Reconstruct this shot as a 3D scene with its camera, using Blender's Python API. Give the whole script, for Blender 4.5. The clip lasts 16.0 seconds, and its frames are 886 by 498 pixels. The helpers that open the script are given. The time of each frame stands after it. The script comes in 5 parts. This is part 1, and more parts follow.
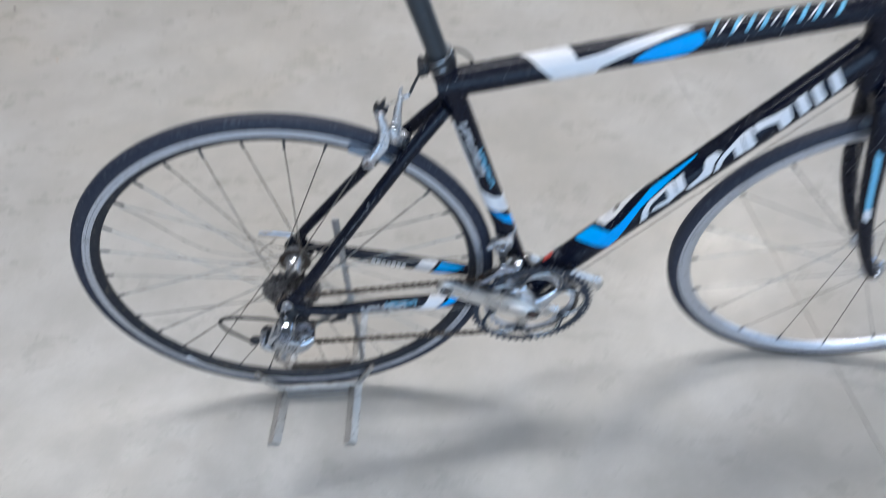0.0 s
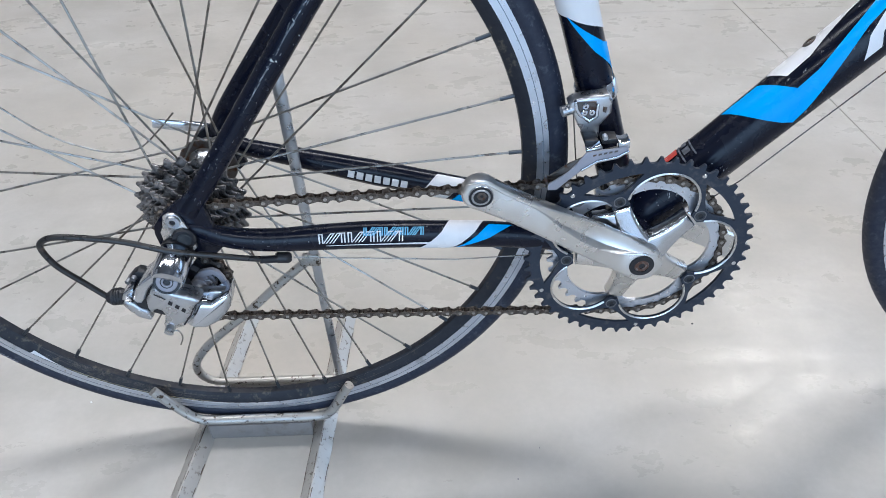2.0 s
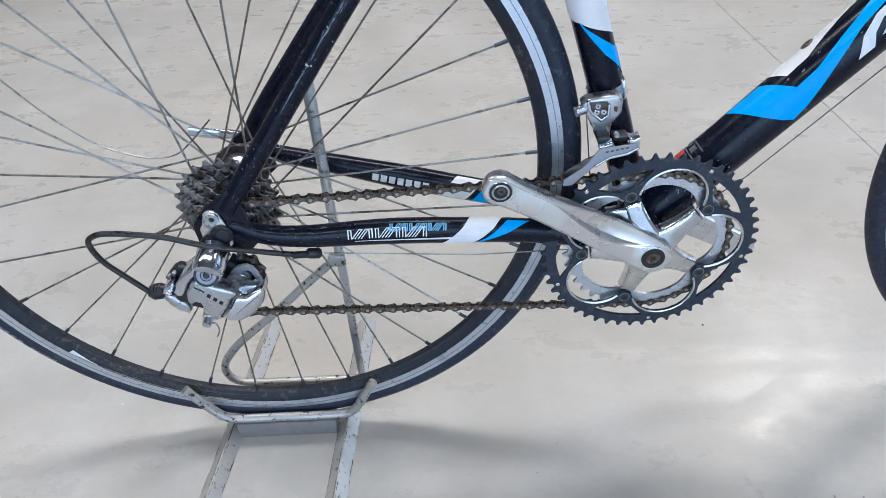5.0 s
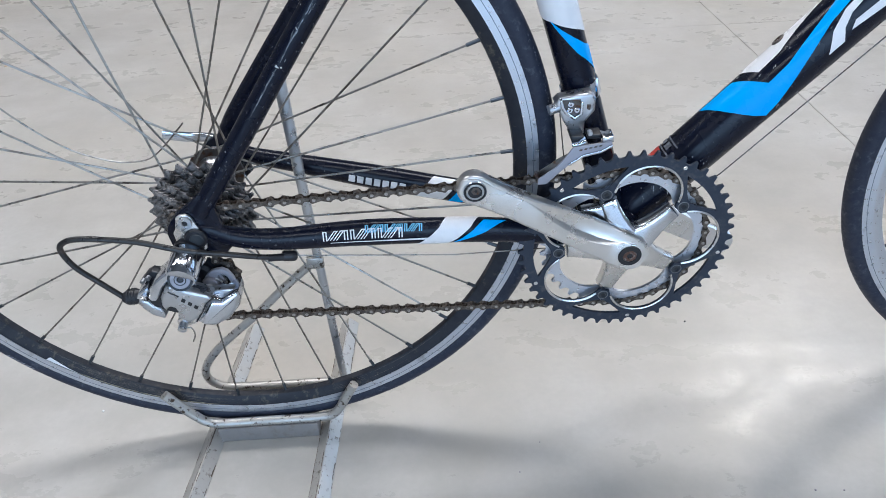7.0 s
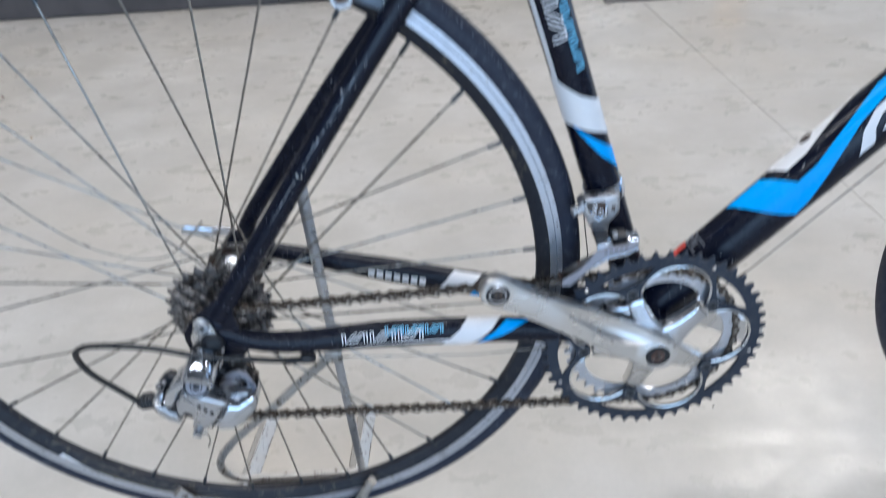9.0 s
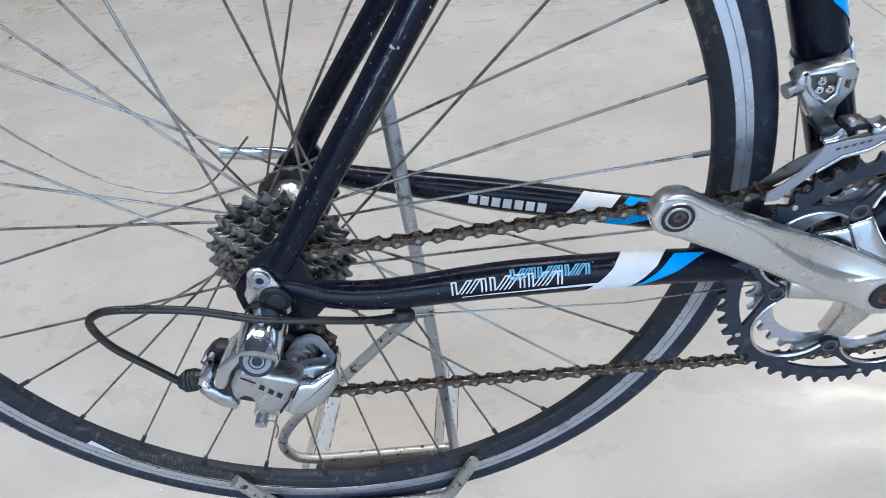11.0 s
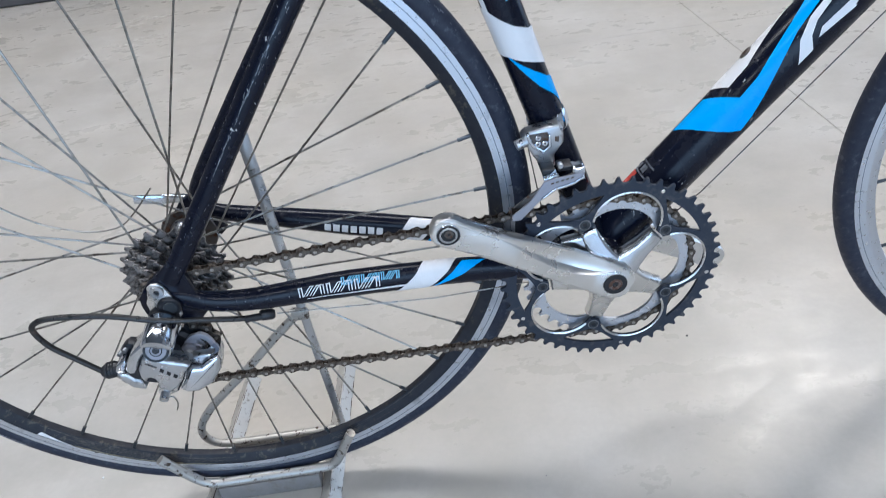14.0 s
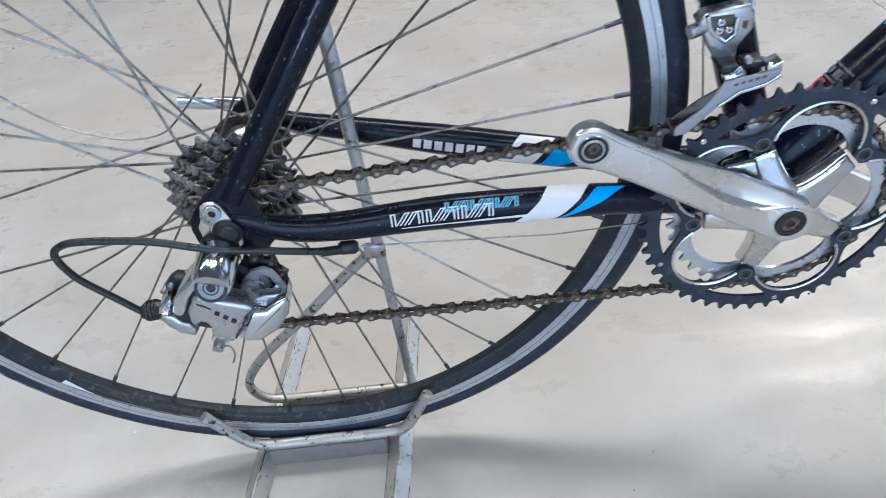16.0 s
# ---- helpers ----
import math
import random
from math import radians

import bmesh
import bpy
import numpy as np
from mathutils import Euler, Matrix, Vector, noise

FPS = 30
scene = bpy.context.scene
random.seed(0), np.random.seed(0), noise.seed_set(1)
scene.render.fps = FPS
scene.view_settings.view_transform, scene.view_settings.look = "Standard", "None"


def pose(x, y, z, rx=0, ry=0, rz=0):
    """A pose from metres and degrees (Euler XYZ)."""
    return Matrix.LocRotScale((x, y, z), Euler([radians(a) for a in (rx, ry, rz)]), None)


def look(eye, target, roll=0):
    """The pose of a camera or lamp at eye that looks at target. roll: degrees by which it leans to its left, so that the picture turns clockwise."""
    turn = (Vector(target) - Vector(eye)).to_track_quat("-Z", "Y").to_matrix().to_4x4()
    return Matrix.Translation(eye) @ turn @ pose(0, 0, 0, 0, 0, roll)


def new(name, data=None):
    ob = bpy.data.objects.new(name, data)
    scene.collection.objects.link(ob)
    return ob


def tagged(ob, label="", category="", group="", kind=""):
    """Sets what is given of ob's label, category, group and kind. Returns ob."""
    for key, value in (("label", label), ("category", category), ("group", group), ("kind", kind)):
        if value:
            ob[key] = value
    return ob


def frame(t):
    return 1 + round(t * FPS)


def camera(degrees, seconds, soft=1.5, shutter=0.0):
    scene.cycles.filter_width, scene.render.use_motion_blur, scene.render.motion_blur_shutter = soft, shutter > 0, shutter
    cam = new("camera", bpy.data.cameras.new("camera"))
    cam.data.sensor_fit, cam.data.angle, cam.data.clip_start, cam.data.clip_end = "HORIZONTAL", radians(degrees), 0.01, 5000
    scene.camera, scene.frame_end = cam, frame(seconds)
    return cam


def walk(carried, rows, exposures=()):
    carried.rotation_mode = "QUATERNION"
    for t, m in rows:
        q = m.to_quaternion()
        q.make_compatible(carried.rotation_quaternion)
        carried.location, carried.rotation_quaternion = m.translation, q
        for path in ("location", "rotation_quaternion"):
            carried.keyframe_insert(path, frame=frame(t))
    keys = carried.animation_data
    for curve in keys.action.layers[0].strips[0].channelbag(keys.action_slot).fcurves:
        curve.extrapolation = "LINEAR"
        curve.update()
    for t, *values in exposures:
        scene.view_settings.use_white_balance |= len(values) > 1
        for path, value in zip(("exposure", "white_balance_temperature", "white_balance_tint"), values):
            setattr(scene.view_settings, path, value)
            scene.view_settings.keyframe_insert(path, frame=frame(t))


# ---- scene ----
cam = camera(63.67, 16.0, soft=0.9, shutter=0.4)
walk(cam, [
    (0.0, pose(0.1889, -0.7516, 1.2711, 40.94, -0.20, -4.34)),
    (0.2, pose(0.1846, -0.6762, 1.2285, 35.32, 1.97, -4.33)),
    (0.5, pose(0.1783, -0.6034, 1.1559, 40.03, 0.94, -2.99)),
    (1.0, pose(0.1760, -0.5337, 0.9136, 42.79, 1.39, -1.87)),
    (1.5, pose(0.1984, -0.5111, 0.7944, 48.71, 3.89, -1.79)),
    (2.0, pose(0.2067, -0.5348, 0.7219, 49.68, 0.80, -2.05)),
    (2.5, pose(0.2001, -0.5531, 0.7337, 52.26, 0.89, -1.59)),
    (3.0, pose(0.1885, -0.5795, 0.7294, 51.98, 0.69, -0.29)),
    (3.5, pose(0.1968, -0.5966, 0.7291, 51.76, 1.39, -1.29)),
    (5.8, pose(0.1903, -0.5731, 0.7211, 51.79, 1.81, -2.62)),
    (6.0, pose(0.2027, -0.5741, 0.7235, 52.14, 1.63, -3.60)),
    (6.5, pose(0.2033, -0.5795, 0.7225, 52.31, 2.04, -2.70)),
    (7.0, pose(0.2059, -0.5789, 0.7217, 51.76, 1.89, -3.04)),
    (7.5, pose(0.2059, -0.5775, 0.7278, 52.05, 2.85, -2.96)),
    (8.0, pose(0.2083, -0.5672, 0.7127, 50.64, 3.15, -2.71)),
    (8.5, pose(0.2079, -0.5664, 0.7254, 51.99, 3.48, -2.82)),
    (8.7, pose(0.2089, -0.5409, 0.7169, 50.55, 3.05, -2.33)),
    (9.0, pose(0.2043, -0.5399, 0.7507, 55.75, 2.83, -2.10)),
    (9.3, pose(0.2159, -0.5563, 0.8038, 57.47, 2.77, -3.17)),
    (9.5, pose(0.2272, -0.5619, 0.7854, 56.95, 4.72, -2.47)),
    (9.7, pose(0.2100, -0.5262, 0.7422, 54.56, 5.18, -2.57)),
    (11.8, pose(0.1239, -0.3937, 0.6328, 51.12, 6.29, -1.24)),
    (12.0, pose(0.1407, -0.4247, 0.6660, 51.97, 6.26, -2.24)),
    (12.5, pose(0.1613, -0.4851, 0.7017, 53.38, 4.20, -2.48)),
    (13.0, pose(0.1776, -0.5338, 0.7314, 54.20, 3.12, -2.81)),
    (13.5, pose(0.2159, -0.5614, 0.7386, 54.20, 4.37, -4.81)),
    (14.0, pose(0.2388, -0.5530, 0.7318, 52.73, 6.32, -5.32)),
    (14.5, pose(0.2317, -0.5342, 0.6946, 50.42, 6.53, -5.30)),
    (15.0, pose(0.2576, -0.4777, 0.6613, 49.42, 9.28, -8.38)),
    (15.5, pose(0.2106, -0.4717, 0.6559, 49.94, 7.38, -4.45)),
    (16.0, pose(0.1583, -0.4504, 0.6389, 49.15, 5.78, -3.11)),
], exposures=[(t, e, 6430, 10) for t, e in ((0.0, .12), (0.5, .26), (1.3, .28), (2.0, .33), (9.0, .31), (9.5, .21), (9.7, .24), (12.0, .39), (13.0, .36), (13.5, .34), (14.5, .30), (15.0, .29), (16.0, .36))])

# ---------------------------------------------------------------- world and light
world = bpy.data.worlds.new("world")
scene.world = world
world.use_nodes = True
bgn = world.node_tree.nodes["Background"]
bgn.inputs[0].default_value, bgn.inputs[1].default_value = (0.76, 0.81, 0.92, 1), 0.36


def area_lamp(x, y, z, sx, sy, power, color=(0.950, 0.960, 1.0)):
    d = bpy.data.lights.new("tube_light", "AREA")
    d.shape, d.size, d.size_y, d.energy, d.color = "RECTANGLE", sx, sy, power, color
    ob = new("tube_light", d)
    ob.matrix_basis = pose(x, y, z)
    return ob


# The last four lamps are unseen, added as fill behind and beside the view.
LAMPS = ((0.28, 0.97, 2.4, 0.45, 47), (2.58, 2.68, 0.80, 0.60, 31), (-2.1, 1.5, 2.0, 0.30, 25),
         (-2.1, -2.2, 2.0, 0.30, 12), (0.45, -2.4, 2.0, 0.30, 12), (2.9, -2.2, 2.0, 0.30, 12))
CEIL = 3.3
for lx, ly, sx, sy, pw in LAMPS:
    area_lamp(lx, ly, CEIL - 0.075, sx, sy, pw, (1.0, 0.935, 0.87) if sx < 1 else (0.950, 0.960, 1.0))

# daylight through the open shop front behind the camera
door_light = bpy.data.lights.new("daylight", "AREA")
door_light.shape, door_light.size, door_light.size_y, door_light.energy, door_light.color = "RECTANGLE", 4.6, 2.3, 107, (0.41, 0.66, 1.0)
new("daylight", door_light).matrix_basis = look((0.4, -4.05, 1.3), (0.4, 0.0, 1.3))

# daylight through the side door at the far end
side_light = bpy.data.lights.new("daylight", "AREA")
side_light.shape, side_light.size, side_light.size_y, side_light.energy, side_light.color = "RECTANGLE", 2.6, 2.2, 30, (0.42, 0.65, 1.0)
new("daylight", side_light).matrix_basis = look((4.14, 2.0, 1.22), (0.0, 2.0, 1.22))

# ---------------------------------------------------------------- materials
def nodes_of(name):
    m = bpy.data.materials.new(name)
    m.use_nodes = True
    nt = m.node_tree
    return m, nt, nt.nodes["Principled BSDF"]


def mix_color(nt, fac, a, b):
    n = nt.nodes.new("ShaderNodeMix")
    n.data_type = "RGBA"
    for s, v in ((0, fac), (6, a), (7, b)):
        if hasattr(v, "default_value") or hasattr(v, "is_linked"):
            nt.links.new(v, n.inputs[s])
        else:
            n.inputs[s].default_value = v if s == 0 else (*v, 1)
    return n.outputs[2]


def noise_fac(nt, scale, detail=4, lo=0.35, hi=0.65, rough=0.55, stretch=None, coord="Object"):
    tc = nt.nodes.new("ShaderNodeTexCoord")
    src = tc.outputs[coord]
    if stretch:
        mp = nt.nodes.new("ShaderNodeMapping")
        mp.inputs["Scale"].default_value = stretch
        nt.links.new(src, mp.inputs[0])
        src = mp.outputs[0]
    n = nt.nodes.new("ShaderNodeTexNoise")
    n.inputs["Scale"].default_value, n.inputs["Detail"].default_value, n.inputs["Roughness"].default_value = scale, detail, rough
    nt.links.new(src, n.inputs["Vector"])
    r = nt.nodes.new("ShaderNodeMapRange")
    r.interpolation_type = "SMOOTHSTEP"
    r.inputs[1].default_value, r.inputs[2].default_value = lo, hi
    nt.links.new(n.outputs["Fac"], r.inputs[0])
    return r.outputs[0]


def bump(nt, bsdf, height, strength, distance=0.001):
    b = nt.nodes.new("ShaderNodeBump")
    b.inputs["Strength"].default_value, b.inputs["Distance"].default_value = strength, distance
    nt.links.new(height, b.inputs["Height"])
    nt.links.new(b.outputs[0], bsdf.inputs["Normal"])


def scaled(nt, fac, a, b):
    r = nt.nodes.new("ShaderNodeMapRange")
    r.inputs[3].default_value, r.inputs[4].default_value = a, b
    nt.links.new(fac, r.inputs[0])
    return r.outputs[0]


def worn(name, base, dirt, metallic, rough_lo, rough_hi, grain=60, spots=14, spot_lo=0.58, spot_hi=0.72, bumpy=0.15, coat=0.0, stretch=None):
    """A surface with fine grain in its gloss and larger spots of dirt or wear."""
    m, nt, b = nodes_of(name)
    f = noise_fac(nt, spots, 6, spot_lo, spot_hi, 0.65)
    g = noise_fac(nt, grain, 5, 0.3, 0.7, stretch=stretch)
    nt.links.new(mix_color(nt, f, base, dirt), b.inputs["Base Color"])
    b.inputs["Metallic"].default_value = metallic
    nt.links.new(scaled(nt, g, rough_lo, rough_hi), b.inputs["Roughness"])
    b.inputs["Coat Weight"].default_value = coat
    b.inputs["Coat Roughness"].default_value = 0.08
    if bumpy:
        bump(nt, b, g, bumpy, 0.0004)
    return m


def painted(name, base, chip, chip_lo=0.70, chip_hi=0.73, shine=0.24):
    """Gloss bicycle paint with small chips and rubbed streaks."""
    m, nt, b = nodes_of(name)
    chips = noise_fac(nt, 240, 3, chip_lo, chip_hi, 0.6, stretch=(1, 1, 0.45))
    where = noise_fac(nt, 11, 3, 0.47, 0.60)
    mul = nt.nodes.new("ShaderNodeMath")
    mul.operation = "MULTIPLY"
    nt.links.new(chips, mul.inputs[0])
    nt.links.new(where, mul.inputs[1])
    nt.links.new(mix_color(nt, mul.outputs[0], base, chip), b.inputs["Base Color"])
    g = noise_fac(nt, 45, 5, 0.3, 0.7)
    nt.links.new(scaled(nt, g, 0.18, 0.32), b.inputs["Roughness"])
    b.inputs["Specular IOR Level"].default_value = shine
    bump(nt, b, noise_fac(nt, 500, 2, 0.2, 0.8), 0.03, 0.0002)
    return m


def concrete():
    m, nt, b = nodes_of("polished_concrete")
    cloud = noise_fac(nt, 2.2, 7, 0.34, 0.68, 0.62)
    mott = noise_fac(nt, 6, 6, 0.36, 0.70, 0.62)
    fine = noise_fac(nt, 130, 4, 0.25, 0.75)
    stain = noise_fac(nt, 2.6, 5, 0.38, 0.90, 0.6)
    patch = noise_fac(nt, 24, 5, 0.30, 0.72, 0.65, stretch=(0.8, 1.25, 1))
    tone = noise_fac(nt, 0.9, 4, 0.36, 0.64, 0.6)
    c = mix_color(nt, tone, (0.508, 0.460, 0.392), (0.503, 0.476, 0.442))
    c = mix_color(nt, scaled(nt, cloud, 0.0, 0.65), c, (0.62, 0.595, 0.555))
    c = mix_color(nt, scaled(nt, mott, 0.0, 0.62), c, (0.405, 0.378, 0.33))
    c = mix_color(nt, scaled(nt, fine, 0.0, 0.16), c, (0.36, 0.345, 0.315))
    c = mix_color(nt, scaled(nt, stain, 0.0, 0.34), c, (0.30, 0.285, 0.255))
    c = mix_color(nt, scaled(nt, patch, 0.0, 0.18), c, (0.385, 0.355, 0.305))
    streak = noise_fac(nt, 5, 4, 0.28, 0.74, 0.55, stretch=(0.85, 1.5, 1))
    c = mix_color(nt, scaled(nt, streak, 0.0, 0.24), c, (0.345, 0.335, 0.315))
    nt.links.new(c, b.inputs["Base Color"])
    rough = nt.nodes.new("ShaderNodeMath")
    nt.links.new(scaled(nt, streak, 0.21, 0.33), rough.inputs[0])
    nt.links.new(scaled(nt, patch, 0.0, 0.12), rough.inputs[1])
    nt.links.new(rough.outputs[0], b.inputs["Roughness"])
    b.inputs["IOR"].default_value = 1.5
    wave = noise_fac(nt, 18, 3, 0.2, 0.8, 0.50, stretch=(0.85, 1.15, 1))
    bump(nt, b, wave, 0.20, 0.002)
    return m


def plain(name, base, rough=0.5, metallic=0.0, spots=5, amount=0.25):
    m, nt, b = nodes_of(name)
    f = noise_fac(nt, spots, 5, 0.3, 0.7)
    dark = tuple(v * (1 - amount) for v in base)
    nt.links.new(mix_color(nt, f, base, dark), b.inputs["Base Color"])
    b.inputs["Roughness"].default_value, b.inputs["Metallic"].default_value = rough, metallic
    bump(nt, b, noise_fac(nt, 150, 3, 0.2, 0.8), 0.08, 0.0005)
    return m


M_FLOOR = concrete()
M_JOINT = plain("joint_filler", (0.20, 0.19, 0.175), 0.9)
# Unseen walls and ceiling, toned dark to put contrast into metal reflections.
M_WALL = plain("wall_paint", (0.40, 0.40, 0.40), 0.7, spots=1.2, amount=0.08)
M_CEIL = plain("ceiling_paint", (0.17, 0.17, 0.175), 0.8, spots=1.2, amount=0.06)
M_BLACK = painted("black_gloss_paint", (0.0034, 0.0050, 0.0130), (0.45, 0.45, 0.45), 0.66, 0.70)
M_WHITE = painted("white_decal", (0.74, 0.74, 0.75), (0.25, 0.25, 0.25), 0.74, 0.78)
M_BLUE = painted("blue_decal", (0.0, 0.36, 0.86), (0.35, 0.5, 0.6), 0.75, 0.79, 0.10)
M_PALE = painted("pale_blue_decal", (0.16, 0.46, 0.66), (0.3, 0.4, 0.5), 0.75, 0.79)
M_CHIP = plain("bare_chipped_metal", (0.27, 0.28, 0.31), 0.5, 0.4, 300, 0.7)
M_RED = painted("red_sticker", (0.50, 0.06, 0.05), (0.5, 0.4, 0.4))
M_TYRE = worn("tyre_rubber", (0.010, 0.0150, 0.032), (0.052, 0.060, 0.080), 0.0, 0.50, 0.70, 180, 130, 0.54, 0.72, 0.3)
M_FLECK = plain("scuffed_rubber", (0.15, 0.165, 0.20), 0.8, 0.0, 200, 0.6)
M_MARK = plain("faded_grey_print", (0.27, 0.28, 0.32), 0.8, 0.0, 160, 0.5)
M_DUST = plain("dry_yellowish_dust", (0.40, 0.355, 0.26), 0.95, 0.0, 200, 0.6)
M_SCUFF = plain("brown_road_grime", (0.19, 0.16, 0.135), 0.9, 0.0, 220, 0.7)
M_RIM = worn("black_rim", (0.007, 0.009, 0.016), (0.085, 0.072, 0.055), 0.0, 0.50, 0.68, 120, 90, 0.56, 0.70, 0.2)
M_TRACK = worn("machined_brake_track", (0.60, 0.635, 0.70), (0.38, 0.40, 0.44), 0.9, 0.26, 0.42, 200, 30, 0.55, 0.75, 0.12)
M_SPOKE = worn("spoke_steel", (0.30, 0.285, 0.262), (0.15, 0.125, 0.105), 0.9, 0.24, 0.46, 90, 40, 0.5, 0.65, 0.1)
M_ALU = worn("polished_aluminium", (0.70, 0.69, 0.675), (0.66, 0.65, 0.63), 0.95, 0.24, 0.33, 45, 24, 0.50, 0.80, 0.02)
M_CHROME = worn("bright_alloy", (0.59, 0.63, 0.69), (0.34, 0.35, 0.37), 1.0, 0.07, 0.20, 70, 30, 0.55, 0.72, 0.08)
M_BRAKE = worn("bright_cast_alloy", (0.60, 0.61, 0.635), (0.36, 0.36, 0.37), 0.95, 0.22, 0.40, 90, 40, 0.55, 0.75, 0.08)
M_CAST = worn("matt_grey_resin", (0.30, 0.30, 0.335), (0.2, 0.2, 0.22), 0.2, 0.45, 0.6, 110, 50, 0.55, 0.75, 0.05)
M_SATIN = worn("satin_grey_alloy", (0.50, 0.515, 0.54), (0.30, 0.30, 0.31), 0.95, 0.24, 0.40, 110, 36, 0.55, 0.72, 0.12)
M_RING = worn("anodised_dark_ring", (0.028, 0.038, 0.058), (0.090, 0.092, 0.098), 0.4, 0.36, 0.54, 150, 95, 0.50, 0.74, 0.1)
M_COG = worn("oily_steel_sprocket", (0.30, 0.285, 0.28), (0.050, 0.046, 0.045), 0.88, 0.23, 0.44, 160, 105, 0.425, 0.635, 0.2)
M_CHAIN = worn("rusty_chain", (0.165, 0.145, 0.128), (0.036, 0.024, 0.017), 0.8, 0.30, 0.55, 220, 150, 0.40, 0.62, 0.25)
M_PIN = worn("worn_chain_pin", (0.42, 0.39, 0.36), (0.16, 0.12, 0.09), 0.9, 0.36, 0.5, 220, 200, 0.5, 0.65, 0.1)
# Black plastic parts; also painted shade in gap backings, holes and bolt sockets.
M_BLACKP = worn("black_plastic_and_shade", (0.009, 0.010, 0.014), (0.05, 0.05, 0.055), 0.0, 0.35, 0.55, 120, 50, 0.62, 0.8, 0.1)
M_HOUS = worn("cable_housing", (0.016, 0.015, 0.015), (0.07, 0.05, 0.04), 0.0, 0.25, 0.4, 80, 40, 0.6, 0.75, 0.05)
M_BOLT = worn("dark_bolt_steel", (0.13, 0.12, 0.115), (0.10, 0.05, 0.03), 0.85, 0.3, 0.5, 120, 80, 0.5, 0.65, 0.1)
M_RUSTB = worn("rusty_bolt", (0.12, 0.065, 0.048), (0.24, 0.21, 0.20), 0.6, 0.4, 0.6, 160, 150, 0.5, 0.6, 0.2)
M_STAND = worn("worn_galvanised_steel", (0.53, 0.51, 0.475), (0.16, 0.13, 0.105), 0.45, 0.34, 0.54, 90, 150, 0.55, 0.72, 0.3)
M_RUST = plain("brown_surface_rust", (0.17, 0.125, 0.095), 0.9, 0.0, 200, 0.6)
M_CROSS = worn("dull_grey_steel", (0.215, 0.20, 0.19), (0.17, 0.145, 0.12), 0.1, 0.6, 0.8, 90, 60, 0.50, 0.75, 0.3)
M_STANDD = worn("tarnished_steel_rod", (0.45, 0.43, 0.40), (0.075, 0.054, 0.040), 0.7, 0.32, 0.56, 110, 150, 0.55, 0.63, 0.35)
M_POST = worn("dark_seatpost", (0.045, 0.052, 0.06), (0.11, 0.11, 0.12), 0.4, 0.3, 0.45, 110, 40, 0.6, 0.8, 0.05)
M_POSTL = worn("grey_bolt_head", (0.20, 0.21, 0.225), (0.12, 0.12, 0.12), 0.8, 0.4, 0.55, 110, 60, 0.6, 0.8, 0.05)
M_PAD = worn("grey_brake_pad", (0.15, 0.19, 0.24), (0.25, 0.27, 0.3), 0.0, 0.5, 0.7, 120, 60, 0.6, 0.8, 0.2)
M_MAT = plain("dark_counter_laminate", (0.105, 0.100, 0.105), 0.85, spots=9)
M_MATG = plain("grey_floor_mat", (0.20, 0.19, 0.185), 0.9, spots=7)
M_BOX = plain("white_carton", (0.75, 0.75, 0.74), 0.7, amount=0.1)
M_CRATE = plain("greyish_crate", (0.33, 0.31, 0.33), 0.5)
M_ORANGE = plain("orange_label", (0.80, 0.36, 0.04), 0.6, amount=0.1)
M_WOOD = plain("pale_batten_wood", (0.64, 0.46, 0.28), 0.6, spots=12)
M_BLUEP = plain("blue_packet", (0.05, 0.14, 0.45), 0.5)

_m, _nt, _b = nodes_of("lamp_diffuser")
_b.inputs["Base Color"].default_value = (0.9, 0.9, 0.9, 1)
_b.inputs["Emission Color"].default_value = (0.950, 0.960, 1.0, 1)
_b.inputs["Emission Strength"].default_value = 4.0
M_GLOW = _m


# ---------------------------------------------------------------- mesh tools
def thing(name, base, label, category, group="", kind=""):
    ob = new(name)
    ob.empty_display_size = 0.05
    ob.matrix_basis = pose(*base)
    return tagged(ob, label, category, group, kind)


def part(name, bm, material, parent=None, label="", smooth=True, angle=35):
    """Links a bmesh, given in world metres, as one mesh object under a thing or a part."""
    bmesh.ops.recalc_face_normals(bm, faces=bm.faces[:])
    me = bpy.data.meshes.new(name)
    bm.to_mesh(me)
    bm.free()
    me.materials.append(material)
    if smooth:
        me.polygons.foreach_set("use_smooth", [True] * len(me.polygons))
        me.set_sharp_from_angle(angle=radians(angle))
    return link(name, me, parent, label)


def link(name, me, parent=None, label="", m=None):
    ob = new(name, me)
    if m is not None:
        ob.matrix_basis = m
    if parent is not None:
        ob.parent = parent
        if parent.parent is None:
            ob.matrix_parent_inverse = parent.matrix_basis.inverted()
    return tagged(ob, label)


def catmull(pts, k):
    p = [Vector(q) for q in pts]
    if k <= 1 or len(p) < 3:
        return p
    out = []
    for i in range(len(p) - 1):
        a, b, c, d = p[max(i - 1, 0)], p[i], p[i + 1], p[min(i + 2, len(p) - 1)]
        for j in range(k):
            t = j / k
            out.append(0.5 * ((2 * b) + (c - a) * t + (2 * a - 5 * b + 4 * c - d) * t * t + (3 * b - a - 3 * c + d) * t ** 3))
    return out + [p[-1]]


